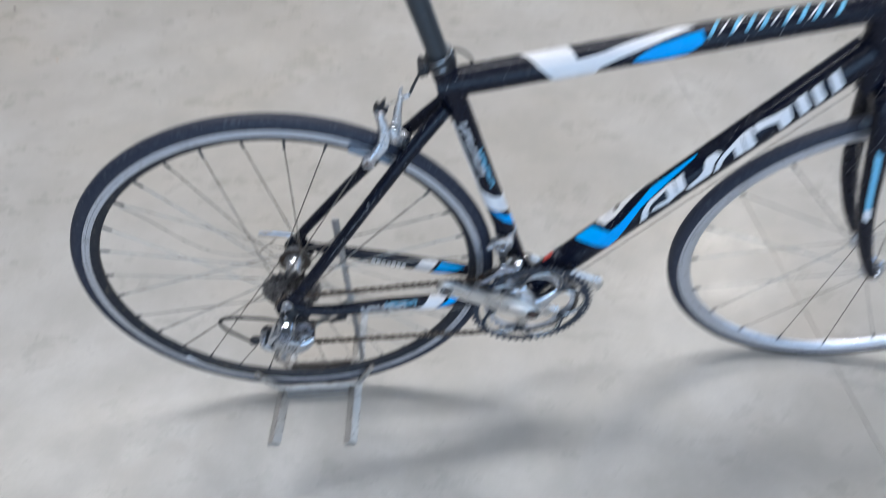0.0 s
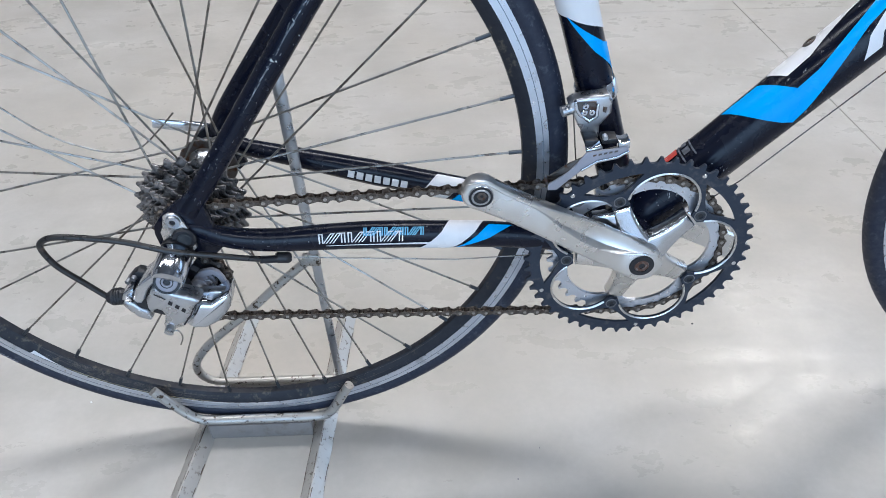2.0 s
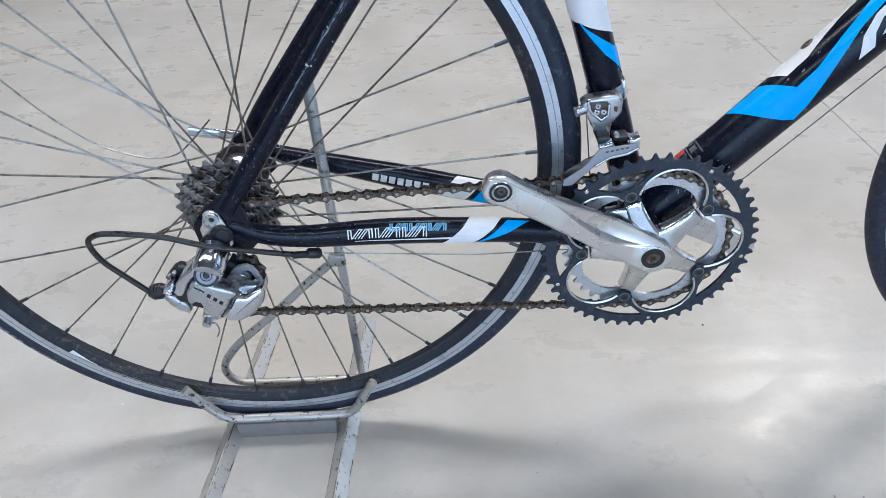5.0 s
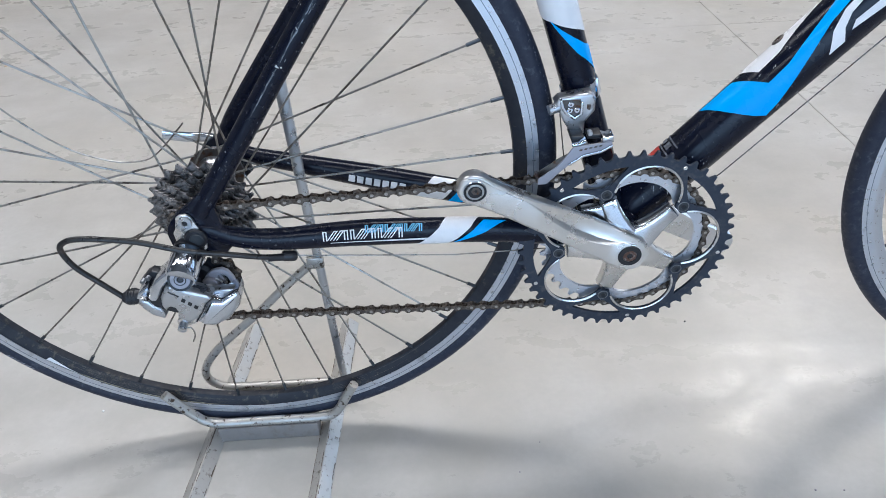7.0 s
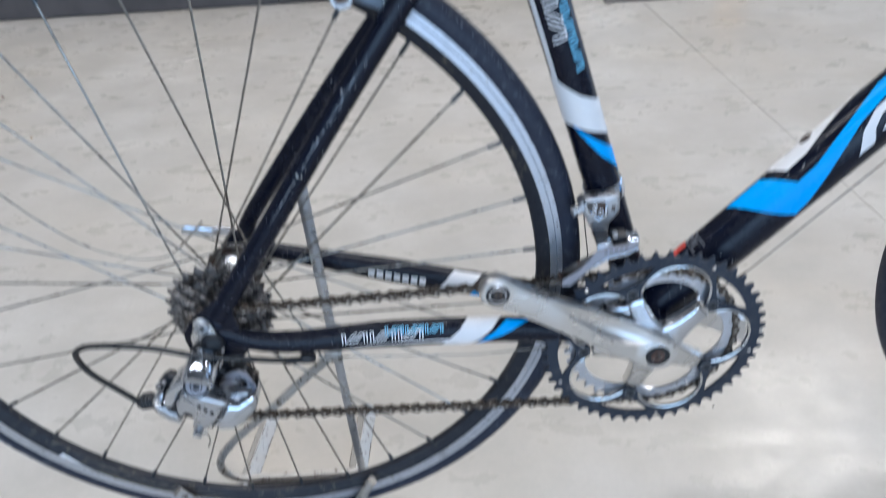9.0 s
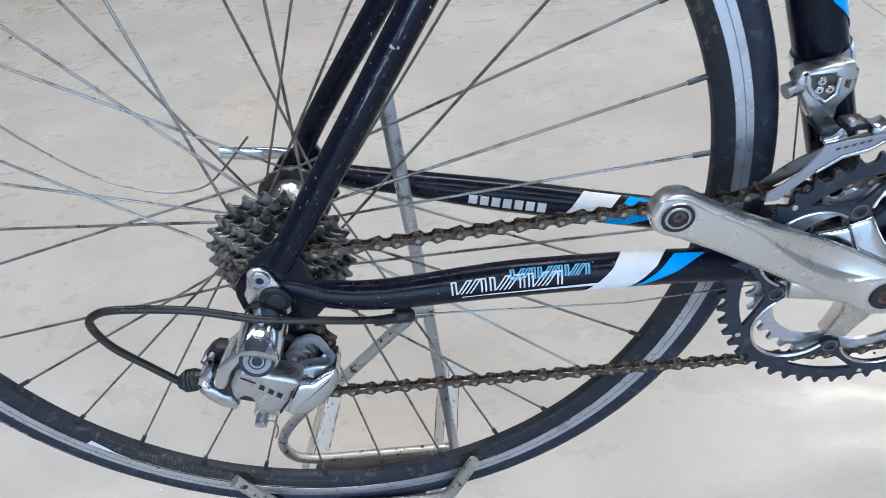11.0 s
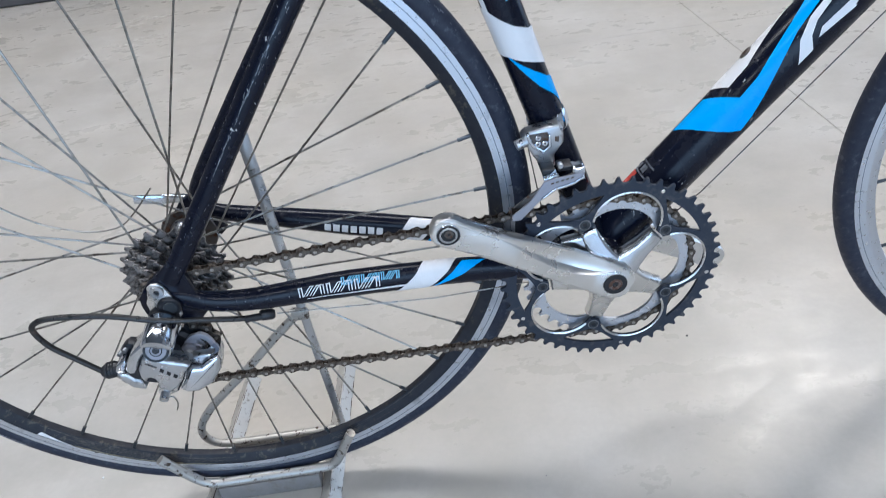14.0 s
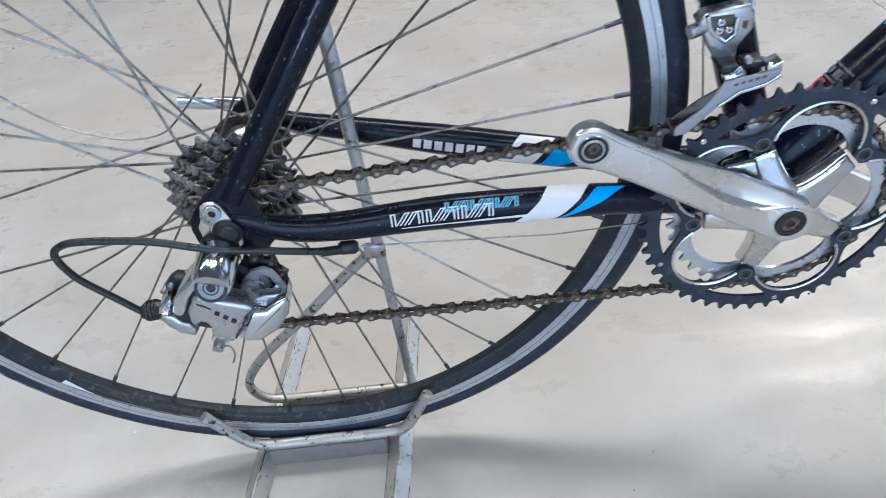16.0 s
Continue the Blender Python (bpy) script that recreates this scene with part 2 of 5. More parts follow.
class Sweep:
    """A tube along points (x, y, z, radius across, radius along the side); phi 0 faces -y, negative phi is its upper or rear side."""

    def __init__(self, pts, k=1):
        full = [Vector((p[0], p[1], p[2])) for p in pts]
        self.p = catmull(full, k)
        n = len(self.p)
        ra = [p[3] for p in pts]
        rb = [p[4] if len(p) > 4 else p[3] for p in pts]
        xs = np.linspace(0, len(pts) - 1, n)
        self.ra, self.rb = np.interp(xs, range(len(pts)), ra), np.interp(xs, range(len(pts)), rb)
        self.s = [0.0]
        for a, b in zip(self.p, self.p[1:]):
            self.s.append(self.s[-1] + (b - a).length)
        self.fr = []
        for i in range(n):
            u = (self.p[min(i + 1, n - 1)] - self.p[max(i - 1, 0)]).normalized()
            ref = Vector((0, -1, 0)) if abs(u.y) < 0.92 else Vector((0, 0, 1))
            nn = (ref - u * ref.dot(u)).normalized()
            self.fr.append((nn, u.cross(nn)))

    def at(self, s, phi, lift=0.0):
        s = min(max(s, 0.0), self.s[-1])
        i = min(max(int(np.searchsorted(self.s, s)) - 1, 0), len(self.p) - 2)
        t = (s - self.s[i]) / max(self.s[i + 1] - self.s[i], 1e-9)
        c = self.p[i].lerp(self.p[i + 1], t)
        n = self.fr[i][0].lerp(self.fr[i + 1][0], t).normalized()
        w = self.fr[i][1].lerp(self.fr[i + 1][1], t).normalized()
        a = self.ra[i] * (1 - t) + self.ra[i + 1] * t + lift
        b = self.rb[i] * (1 - t) + self.rb[i + 1] * t + lift
        return c + n * (math.cos(radians(phi)) * b) + w * (math.sin(radians(phi)) * a)

    def s_of_x(self, x):
        return float(np.interp(x, [q.x for q in self.p], self.s))

    def mesh(self, seg=20, caps=True):
        bm = bmesh.new()
        rings = []
        for i, c in enumerate(self.p):
            n, w = self.fr[i]
            rings.append([bm.verts.new(c + n * (math.cos(2 * math.pi * j / seg) * self.rb[i]) + w * (math.sin(2 * math.pi * j / seg) * self.ra[i])) for j in range(seg)])
        for a, b in zip(rings, rings[1:]):
            for j in range(seg):
                bm.faces.new((a[j], a[(j + 1) % seg], b[(j + 1) % seg], b[j]))
        if caps:
            bm.faces.new(rings[0])
            bm.faces.new(rings[-1])
        return bm

    def ribbon(self, a, b, steps=6, across=18, lift=0.0006, bm=None):
        """A patch of paint between two edges, each a row of (s, phi)."""
        bm = bm or bmesh.new()
        ga = [tuple(np.array(a[i]) * (1 - j / steps) + np.array(a[i + 1]) * j / steps) for i in range(len(a) - 1) for j in range(steps)] + [a[-1]]
        gb = [tuple(np.array(b[i]) * (1 - j / steps) + np.array(b[i + 1]) * j / steps) for i in range(len(b) - 1) for j in range(steps)] + [b[-1]]
        grid = []
        for pa, pb in zip(ga, gb):
            grid.append([bm.verts.new(self.at(pa[0] + (pb[0] - pa[0]) * k / across, pa[1] + (pb[1] - pa[1]) * k / across, lift)) for k in range(across + 1)])
        for r0, r1 in zip(grid, grid[1:]):
            for k in range(across):
                bm.faces.new((r0[k], r0[k + 1], r1[k + 1], r1[k]))
        return bm


def tube(pts, r, k=1, seg=10):
    return Sweep([(*p, r) for p in pts], k).mesh(seg)


def lathe(profile, centre, seg=48, closed=True):
    """Turns rows of (radius, y) about an axle along y."""
    bm = bmesh.new()
    cx, cy, cz = centre
    rings = [[bm.verts.new((cx + r * math.cos(2 * math.pi * j / seg), cy + y, cz + r * math.sin(2 * math.pi * j / seg))) for j in range(seg)] for r, y in profile]
    pairs = list(zip(rings, rings[1:])) + ([(rings[-1], rings[0])] if closed else [])
    for a, b in pairs:
        for j in range(seg):
            bm.faces.new((a[j], a[(j + 1) % seg], b[(j + 1) % seg], b[j]))
    if not closed:
        bm.faces.new(rings[0])
        bm.faces.new(rings[-1])
    return bm


def disc(centre, r, y0, y1, seg=28, chamfer=0.0006):
    c = min(chamfer, r * 0.3)
    return lathe([(r - c, y0), (r, y0 + c), (r, y1 - c), (r - c, y1)], centre, seg, closed=False)


def ring(centre, r_in, r_out, y0, y1, seg=32, c=0.0005):
    return lathe([(r_in, y0), (r_out - c, y0), (r_out, y0 + c), (r_out, y1 - c), (r_out - c, y1), (r_in, y1)], centre, seg)


def plate(loops, y0, y1, bevel=0.0, segments=2, lean=None):
    """A plate from loops of (x, z): the outline and its holes. lean(x, z) shifts a spot along y."""
    bm = bmesh.new()
    edges = []
    for loop in loops:
        vs = [bm.verts.new((x, y0, z)) for x, z in loop]
        edges += [bm.edges.new((vs[i], vs[(i + 1) % len(vs)])) for i in range(len(vs))]
    rim_edges = list(edges)
    if len(loops) == 1:
        bm.faces.new([e.verts[0] for e in edges])
    else:
        bmesh.ops.triangle_fill(bm, use_beauty=True, edges=edges)
    faces = bm.faces[:]
    ext = bmesh.ops.extrude_face_region(bm, geom=faces)
    moved = [g for g in ext["geom"] if isinstance(g, bmesh.types.BMVert)]
    bmesh.ops.translate(bm, verts=moved, vec=(0, y1 - y0, 0))
    if bevel:
        bmesh.ops.recalc_face_normals(bm, faces=bm.faces[:])
        sharp = [e for e in bm.edges if len(e.link_faces) == 2 and e.calc_face_angle(0) > 0.9 and abs(e.verts[0].co.y - e.verts[1].co.y) < 1e-6]
        bmesh.ops.bevel(bm, geom=sharp, offset=bevel, segments=segments, profile=0.5, affect="EDGES")
    if lean:
        for v in bm.verts:
            v.co.y += lean(v.co.x, v.co.z)
    return bm


def box(x0, x1, y0, y1, z0, z1, bevel=0.0):
    bm = bmesh.new()
    bmesh.ops.create_cube(bm, size=1)
    for v in bm.verts:
        v.co = Vector((x0 + (v.co.x + 0.5) * (x1 - x0), y0 + (v.co.y + 0.5) * (y1 - y0), z0 + (v.co.z + 0.5) * (z1 - z0)))
    if bevel:
        bmesh.ops.bevel(bm, geom=bm.edges[:], offset=bevel, segments=2, profile=0.5, affect="EDGES")
    return bm


def moved(bm, m):
    bmesh.ops.transform(bm, matrix=m, verts=bm.verts[:])
    return bm


def hull_line(pts, r):
    """A rounded outline (x, z) along a row of points with a radius at each: a strap, link or arm."""
    left, right = [], []
    n = len(pts)
    for i, (x, z) in enumerate(pts):
        dx, dz = pts[min(i + 1, n - 1)][0] - pts[max(i - 1, 0)][0], pts[min(i + 1, n - 1)][1] - pts[max(i - 1, 0)][1]
        l = math.hypot(dx, dz)
        nx, nz = -dz / l, dx / l
        left.append((x + nx * r[i], z + nz * r[i]))
        right.append((x - nx * r[i], z - nz * r[i]))

    def cap(i, j):
        (x, z), (x2, z2) = pts[i], pts[j]
        a0 = math.atan2(z - z2, x - x2)
        return [(x + r[i] * math.cos(a0 + a), z + r[i] * math.sin(a0 + a)) for a in np.linspace(-1.2, 1.2, 7)]
    end, start = cap(n - 1, n - 2), cap(0, 1)
    return right + end + left[::-1] + start


# ---------------------------------------------------------------- the room
JY = 1.222
floor = part("floor", box(-4.2, 4.2, -4.0, 4.6, -0.12, -0.004), M_JOINT)
tagged(floor, "beige polished concrete floor with thin joints and faint stains", "floor", kind="structure")


def joint_x(y):
    """The long joint runs slightly askew to the walls."""
    return 1.061 - 0.035 * y


def slab(corners):
    bm = bmesh.new()
    lo, hi = [[bm.verts.new((x, y, z)) for x, y in corners] for z in (-0.0039, 0.0)]
    bm.faces.new(lo)
    bm.faces.new(hi)
    for i in range(len(corners)):
        j = (i + 1) % len(corners)
        bm.faces.new((lo[i], lo[j], hi[j], hi[i]))
    part("slab", bm, M_FLOOR, floor, smooth=False)


GAP, FINE = 0.0009, 0.0005      # half widths of the long joint and of the cross joint, which fades out to the west
slab([(-4.2, -4.0), (joint_x(-4.0) - GAP, -4.0), (joint_x(JY) - GAP, JY - FINE), (0.30, JY), (-4.2, JY)])
slab([(-4.2, JY), (0.30, JY), (joint_x(JY) - GAP, JY + FINE), (joint_x(4.6) - GAP, 4.6), (-4.2, 4.6)])
slab([(joint_x(-4.0) + GAP, -4.0), (4.2, -4.0), (4.2, JY - FINE), (joint_x(JY) + GAP, JY - FINE)])
slab([(joint_x(JY) + GAP, JY + FINE), (4.2, JY + FINE), (4.2, 4.6), (joint_x(4.6) + GAP, 4.6)])

for nm, b in (("wall_north", (-4.4, 4.4, 4.6, 4.8, -0.12, CEIL)), ("wall_south_1", (-4.4, -2.0, -4.2, -4.0, -0.12, CEIL)), ("wall_south_2", (2.8, 4.4, -4.2, -4.0, -0.12, CEIL)), ("wall_south_3", (-2.0, 2.8, -4.2, -4.0, 2.5, CEIL)),
              ("wall_east_1", (4.2, 4.4, -4.0, 0.6, -0.12, CEIL)), ("wall_east_2", (4.2, 4.4, 3.4, 4.6, -0.12, CEIL)), ("wall_east_3", (4.2, 4.4, 0.6, 3.4, 2.4, CEIL)), ("wall_west", (-4.4, -4.2, -4.0, 4.6, -0.12, CEIL))):
    tagged(part(nm, box(*b), M_WALL, smooth=False), "plain grey shop wall, unseen, closing the room", "wall", kind="structure")
tagged(part("ceiling", box(-4.4, 4.4, -4.2, 4.8, CEIL, CEIL + 0.15), M_CEIL, smooth=False), "plain dark grey ceiling, unseen, closing the room", "ceiling", kind="structure")


def ceiling_light(x, y, sx, sy):
    t = thing("ceiling_light", (x, y, CEIL), "unseen white metal ceiling light with a lit diffuser", "ceiling light", "ceiling lights")
    part("housing", box(x - sx / 2 - 0.02, x + sx / 2 + 0.02, y - sy / 2 - 0.02, y + sy / 2 + 0.02, CEIL - 0.05, CEIL - 0.001, 0.004), M_BOX, t)
    part("diffuser", box(x - sx / 2, x + sx / 2, y - sy / 2, y + sy / 2, CEIL - 0.07, CEIL - 0.051, 0.003), M_GLOW, t, "lit white diffuser")


for lx, ly, sx, sy, pw in LAMPS:
    ceiling_light(lx, ly, sx, sy)

# ---------------------------------------------------------------- the bicycle: frame
RZ = 0.355                      # height of the wheel's middle
AX, AZ = 0.002, 0.356           # rear axle
CX, CZ = 0.0016, 0.3505         # cassette
BX, BZ = 0.396, 0.2935          # bottom bracket
bike = thing("road_bicycle", (0.49, 0, 0.0), "black road bicycle with blue and white decals, without pedals", "bicycle")

DT = Sweep([(BX, 0, BZ, 0.0235), (0.80, 0, 0.748, 0.0235)])
ST = Sweep([(BX, 0, BZ, 0.0155), (0.2450, 0, 0.758, 0.0155)])
TT = Sweep([(0.24, 0, 0.7215, 0.0192), (0.50, 0, 0.7638, 0.0190), (0.79, 0, 0.811, 0.0180)])
down_tube = part("down_tube", DT.mesh(32), M_BLACK, bike)
seat_tube = part("seat_tube", ST.mesh(28), M_BLACK, bike)
top_tube = part("top_tube", TT.mesh(28), M_BLACK, bike)
HA = radians(72.5)
HB = Vector((0.826, 0, 0.692))


def on_head(h):
    return (HB.x - h * math.cos(HA), 0.0, HB.z + h * math.sin(HA))


head_tube = part("head_tube", Sweep([(*on_head(0.0), 0.020), (*on_head(0.012), 0.0185), (*on_head(0.125), 0.0185), (*on_head(0.14), 0.020)]).mesh(28), M_BLACK, bike)
part("bottom_bracket_shell", lathe([(0.0215, -0.034), (0.0225, -0.032), (0.0225, 0.032), (0.0215, 0.034)], (BX, 0, BZ), 32, closed=False), M_BLACK, bike)
part("bottom_bracket_cup", ring((BX, 0, BZ), 0.006, 0.0205, -0.040, -0.034), M_BLACKP, bike, "black bottom bracket cup")
part("seatpost", Sweep([(0.250, 0, 0.742, 0.0136), (0.2065, 0, 0.876, 0.0136)]).mesh(28), M_POST, bike, "dark grey seatpost")
clamp = part("seat_clamp", Sweep([(0.2478, 0, 0.7492, 0.0178), (0.2466, 0, 0.753, 0.019), (0.2428, 0, 0.7648, 0.019), (0.2416, 0, 0.7685, 0.0178)]).mesh(28), M_BLACKP, bike, "black seatpost clamp")
for h in (0.0035, 0.0150):
    part("bright_edge", Sweep([(0.2466 - 0.31 * h, 0, 0.7512 + 0.95 * h, 0.0190), (0.2462 - 0.31 * h, 0, 0.7520 + 0.95 * h, 0.0193), (0.2458 - 0.31 * h, 0, 0.7528 + 0.95 * h, 0.0190)]).mesh(28), M_SATIN, clamp, "thin bright line round the clamp")
part("clamp_bolt", tube([(0.2205, -0.016, 0.750), (0.2205, 0.016, 0.750)], 0.0045, 1, 14), M_BLACKP, clamp)
part("clamp_ear", box(0.2165, 0.230, -0.011, 0.011, 0.742, 0.758, 0.003), M_BLACKP, clamp)


def stays(side):
    dz = (0.0, 0.001, 0.0022, 0.0026, 0.0028, 0.0026, 0.0020, 0.0) if side < 0 else (0.004, 0.006, 0.0108, 0.0095, -0.0030, -0.0110, -0.0090, -0.0020)
    fat = (1.0,) * 8 if side < 0 else (1.0, 1.0, 0.90, 0.92, 1.02, 1.05, 1.05, 1.0)
    row = ((0.006, 0.0640, 0.357, 0.0045, 0.0040), (0.016, 0.0645, 0.352, 0.0080, 0.0062), (0.038, 0.063, 0.340, 0.0095, 0.0085), (0.075, 0.060, 0.333, 0.0105, 0.0095),
           (0.155, 0.052, 0.3285, 0.0130, 0.0110), (0.260, 0.041, 0.3160, 0.0126, 0.0105), (0.330, 0.034, 0.3025, 0.0120, 0.0095), (0.385, 0.027, 0.2945, 0.0125, 0.0095))
    cs = Sweep([(x, y * side, z + d, a * k, b) for (x, y, z, a, b), d, k in zip(row, dz, fat)], 5)
    off = (-0.0015, -0.0030, -0.0030, -0.0030, -0.0030, -0.0025, -0.0010) if side < 0 else (-0.0040, -0.0085, -0.0080, -0.0055, -0.0022, -0.0005, 0.0)
    thick = 0.0092 if side < 0 else 0.0083
    row = ((0.012, 0.0640, 0.370, 0.0080), (0.030, 0.0605, 0.393, thick), (0.075, 0.0525, 0.4555, thick), (0.125, 0.0435, 0.5255, thick), (0.180, 0.0315, 0.600, thick + 0.0004), (0.222, 0.020, 0.654, 0.0102), (0.252, 0.0105, 0.690, 0.0106))
    ss = Sweep([(x + 0.81 * o, y * side, z - 0.587 * o, r, r * 0.88) for (x, y, z, r), o in zip(row, off)], 5)
    a = part("chainstay", cs.mesh(22), M_BLACK, bike)
    b = part("seatstay", ss.mesh(22), M_BLACK, bike)
    y0, y1 = sorted((0.0605 * side, 0.0675 * side))
    out = [(AX - 0.016, AZ - 0.006), (AX - 0.018, AZ + 0.006), (AX - 0.010, AZ + 0.016), (0.006, 0.380), (0.019, 0.383), (0.0245, 0.371), (0.0265, 0.352), (0.0300, 0.335), (0.022, 0.328), (0.012, 0.334), (AX - 0.006, AZ - 0.014)]
    if side < 0:
        out = [(-0.0174, 0.3337), (-0.0200, 0.3405), (-0.0213, 0.3514), (-0.0199, 0.3597), (-0.0143, 0.3673), (-0.0079, 0.3737), (0.0, 0.3798), (0.0072, 0.3850), (0.0150, 0.3920), (0.0240, 0.3860),
               (0.0262, 0.3700), (0.0285, 0.3520), (0.0330, 0.3360), (0.0240, 0.3270), (0.0067, 0.3288)]
    part("dropout", plate([out], y0, y1, 0.0015), M_BLACK, bike)
    return cs, ss, a, b


CSN, SSN, chainstay_near, seatstay_near = stays(-1)
CSF, SSF, chainstay_far, seatstay_far = stays(1)
part("stay_bridge", tube([(0.191, -0.029, 0.618), (0.191, 0.029, 0.618)], 0.0068, 1, 16), M_BLACK, bike)
part("chainstay_bridge", tube([(0.352, -0.031, 0.300), (0.352, 0.031, 0.300)], 0.0060, 1, 14), M_BLACK, bike)
part("seat_lug", Sweep([(0.2625, 0, 0.704, 0.0158), (0.2605, 0, 0.710, 0.0172), (0.2480, 0, 0.7485, 0.0172), (0.2460, 0, 0.754, 0.0160)]).mesh(26), M_BLACK, bike)

# paint on the tubes
def bars(name, sweep, material, parent, label, patches, **kw):
    for a, b in patches:
        part(name, sweep.ribbon(a, b, **kw), material, parent, label)


def deco(name, sweep, material, parent, label, patches, **kw):
    bm = bmesh.new()
    for a, b in patches:
        sweep.ribbon(a, b, bm=bm, **kw)
    return part(name, bm, material, parent, label)


def strokes(cells, lift_top, lift_bot, slant, width):
    """Slanted bars: (s, width factor) each, between two angles."""
    return [([(s, lift_bot), (s + width * f, lift_bot)], [(s + slant, lift_top), (s + slant + width * f, lift_top)]) for s, f in cells]


deco("blue_flash", DT, M_BLUE, down_tube, "bright blue painted flash", [
    ([(0.129, -106), (0.165, -103), (0.187, -37), (0.208, -40), (0.254, -68), (0.281, -89), (0.360, -94)],
     [(0.1295, -104), (0.167, 20), (0.182, 12), (0.219, -19), (0.252, -46), (0.281, -58), (0.361, -86)])])
deco("white_flash", DT, M_WHITE, down_tube, "white painted flash", [
    ([(0.172, -200), (0.190, -200), (0.218, -200), (0.247, -180), (0.277, -134)],
     [(0.1755, -107), (0.187, -69), (0.209, -72), (0.2367, -94), (0.278, -129)])])
logo = [([(0.234, 3), (0.248, -30), (0.2655, -48), (0.288, -54), (0.306, -59)], [(0.249, 3), (0.256, -20), (0.267, -34), (0.285, -41), (0.296, -46)]),
        ([(0.298, -58), (0.313, -60)], [(0.290, -2), (0.305, -6)]), ([(0.315, -60), (0.331, -62)], [(0.307, -8), (0.322, -12)]), ([(0.2655, -19), (0.294, -16)], [(0.2585, -8), (0.292, 2)]),
        ([(0.321, -10), (0.340, -16), (0.356, -26), (0.368, -57), (0.385, -58)], [(0.325, 3), (0.349, 0), (0.362, 0), (0.374, -28), (0.391, -42)]),
        ([(0.366, 2), (0.378, -24), (0.390, -36), (0.408, -46), (0.427, -56)], [(0.376, 2), (0.384, -15), (0.394, -24), (0.409, -32), (0.422, -38)]),
        ([(0.410, -48), (0.425, -56)], [(0.402, 0), (0.417, 4)]), ([(0.427, -57), (0.442, -58)], [(0.419, 4), (0.433, 6)]),
        ([(0.444, -58), (0.457, -56), (0.475, -48), (0.495, -44)], [(0.443, -34), (0.457, -32), (0.471, -24), (0.488, -10)]), ([(0.475, -46), (0.497, -44)], [(0.470, 12), (0.488, 6)])]
logo += [([(0.505, -50), (0.520, -50)], [(0.500, 10), (0.514, 10)]), ([(0.528, -50), (0.541, -50)], [(0.522, 10), (0.535, 10)]), ([(0.553, -52), (0.567, -52)], [(0.546, 10), (0.560, 10)])]
bars("brand_mark", DT, M_WHITE, down_tube, "white slanted brand mark", logo, steps=3)
deco("warning_sticker", DT, M_RED, down_tube, "small red sticker", [([(0.061, -124), (0.061, -92)], [(0.0805, -124), (0.0805, -92)])])
bars("sticker_bar", DT, M_FLECK, down_tube, "grey bar on a small sticker", [([(0.082, -132), (0.082, -60)], [(0.0835, -132), (0.0835, -60)]), ([(0.086, -125), (0.086, -100)], [(0.091, -125), (0.091, -100)]),
     ([(0.085, -93), (0.085, -76)], [(0.092, -93), (0.092, -76)]), ([(0.0935, -130), (0.0935, -60)], [(0.095, -130), (0.095, -60)])])

deco("white_band", ST, M_WHITE, seat_tube, "white painted band", [([(0.272, -95), (0.2665, -50), (0.2480, 10), (0.2400, 50), (0.2360, 110)], [(0.229, -95), (0.225, -40), (0.214, 20), (0.205, 70), (0.200, 110)]),
     ([(0.400, -62), (0.262, -66)], [(0.400, -44), (0.262, -46)])])
deco("blue_wedge", ST, M_BLUE, seat_tube, "bright blue painted wedge", [([(0.2255, -40), (0.207, 15), (0.196, 50), (0.186, 110)], [(0.2245, -40), (0.192, 15), (0.178, 50), (0.154, 110)])])
deco("white_stripe", TT, M_WHITE, top_tube, "white painted stripe", [([(0.086, -170), (0.104, -124), (0.119, -72), (0.128, -36), (0.141, 12), (0.154, 70)], [(0.160, -170), (0.166, -124), (0.172, -72), (0.177, -36), (0.192, 12), (0.204, 70)]),
     ([(0.176, -36), (0.190, -40), (0.209, -46), (0.242, -68), (0.269, -82), (0.305, -104)], [(0.196, 50), (0.203, 11), (0.224, -12), (0.261, -37), (0.288, -57), (0.325, -84)])])
deco("blue_stripe", TT, M_BLUE, top_tube, "bright blue painted stripe", [([(0.243, 7), (0.256, -16), (0.271, -34), (0.298, -48), (0.330, -62)], [(0.246, 9), (0.267, 20), (0.293, 24), (0.313, 14), (0.332, -20)])])
for first, mat_, lab in ((0, M_PALE, "pale blue lettering bar"), (1, M_WHITE, "thin white lettering bar")):
    bars("lettering_bar", TT, mat_, top_tube, lab, strokes([(0.335 + 0.0105 * i + 0.003 * ((i * 7) % 3), 0.55 if first else 1) for i in range(first, 15, 2)], -92 + 10 * first, -34 - 8 * first, 0.013, 0.0056), steps=2)


def cs_patches(cs, rows):
    return [([(cs.s_of_x(x), p) for x, p in a], [(cs.s_of_x(x), p) for x, p in b]) for a, b in rows]


deco("white_flash", CSN, M_WHITE, chainstay_near, "white painted flash", cs_patches(CSN, [([(0.224, -110), (0.215, -40), (0.199, 30), (0.193, 60)], [(0.254, -110), (0.244, -40), (0.228, 30), (0.222, 60)]), ([(0.118, 4), (0.160, 4), (0.207, 0)], [(0.118, 7), (0.160, 9), (0.205, 10)])]))
deco("blue_flash", CSN, M_BLUE, chainstay_near, "blue painted flash", cs_patches(CSN, [([(0.230, 34), (0.247, -30), (0.257, -80)], [(0.232, 33), (0.258, -20), (0.278, -80)])]))


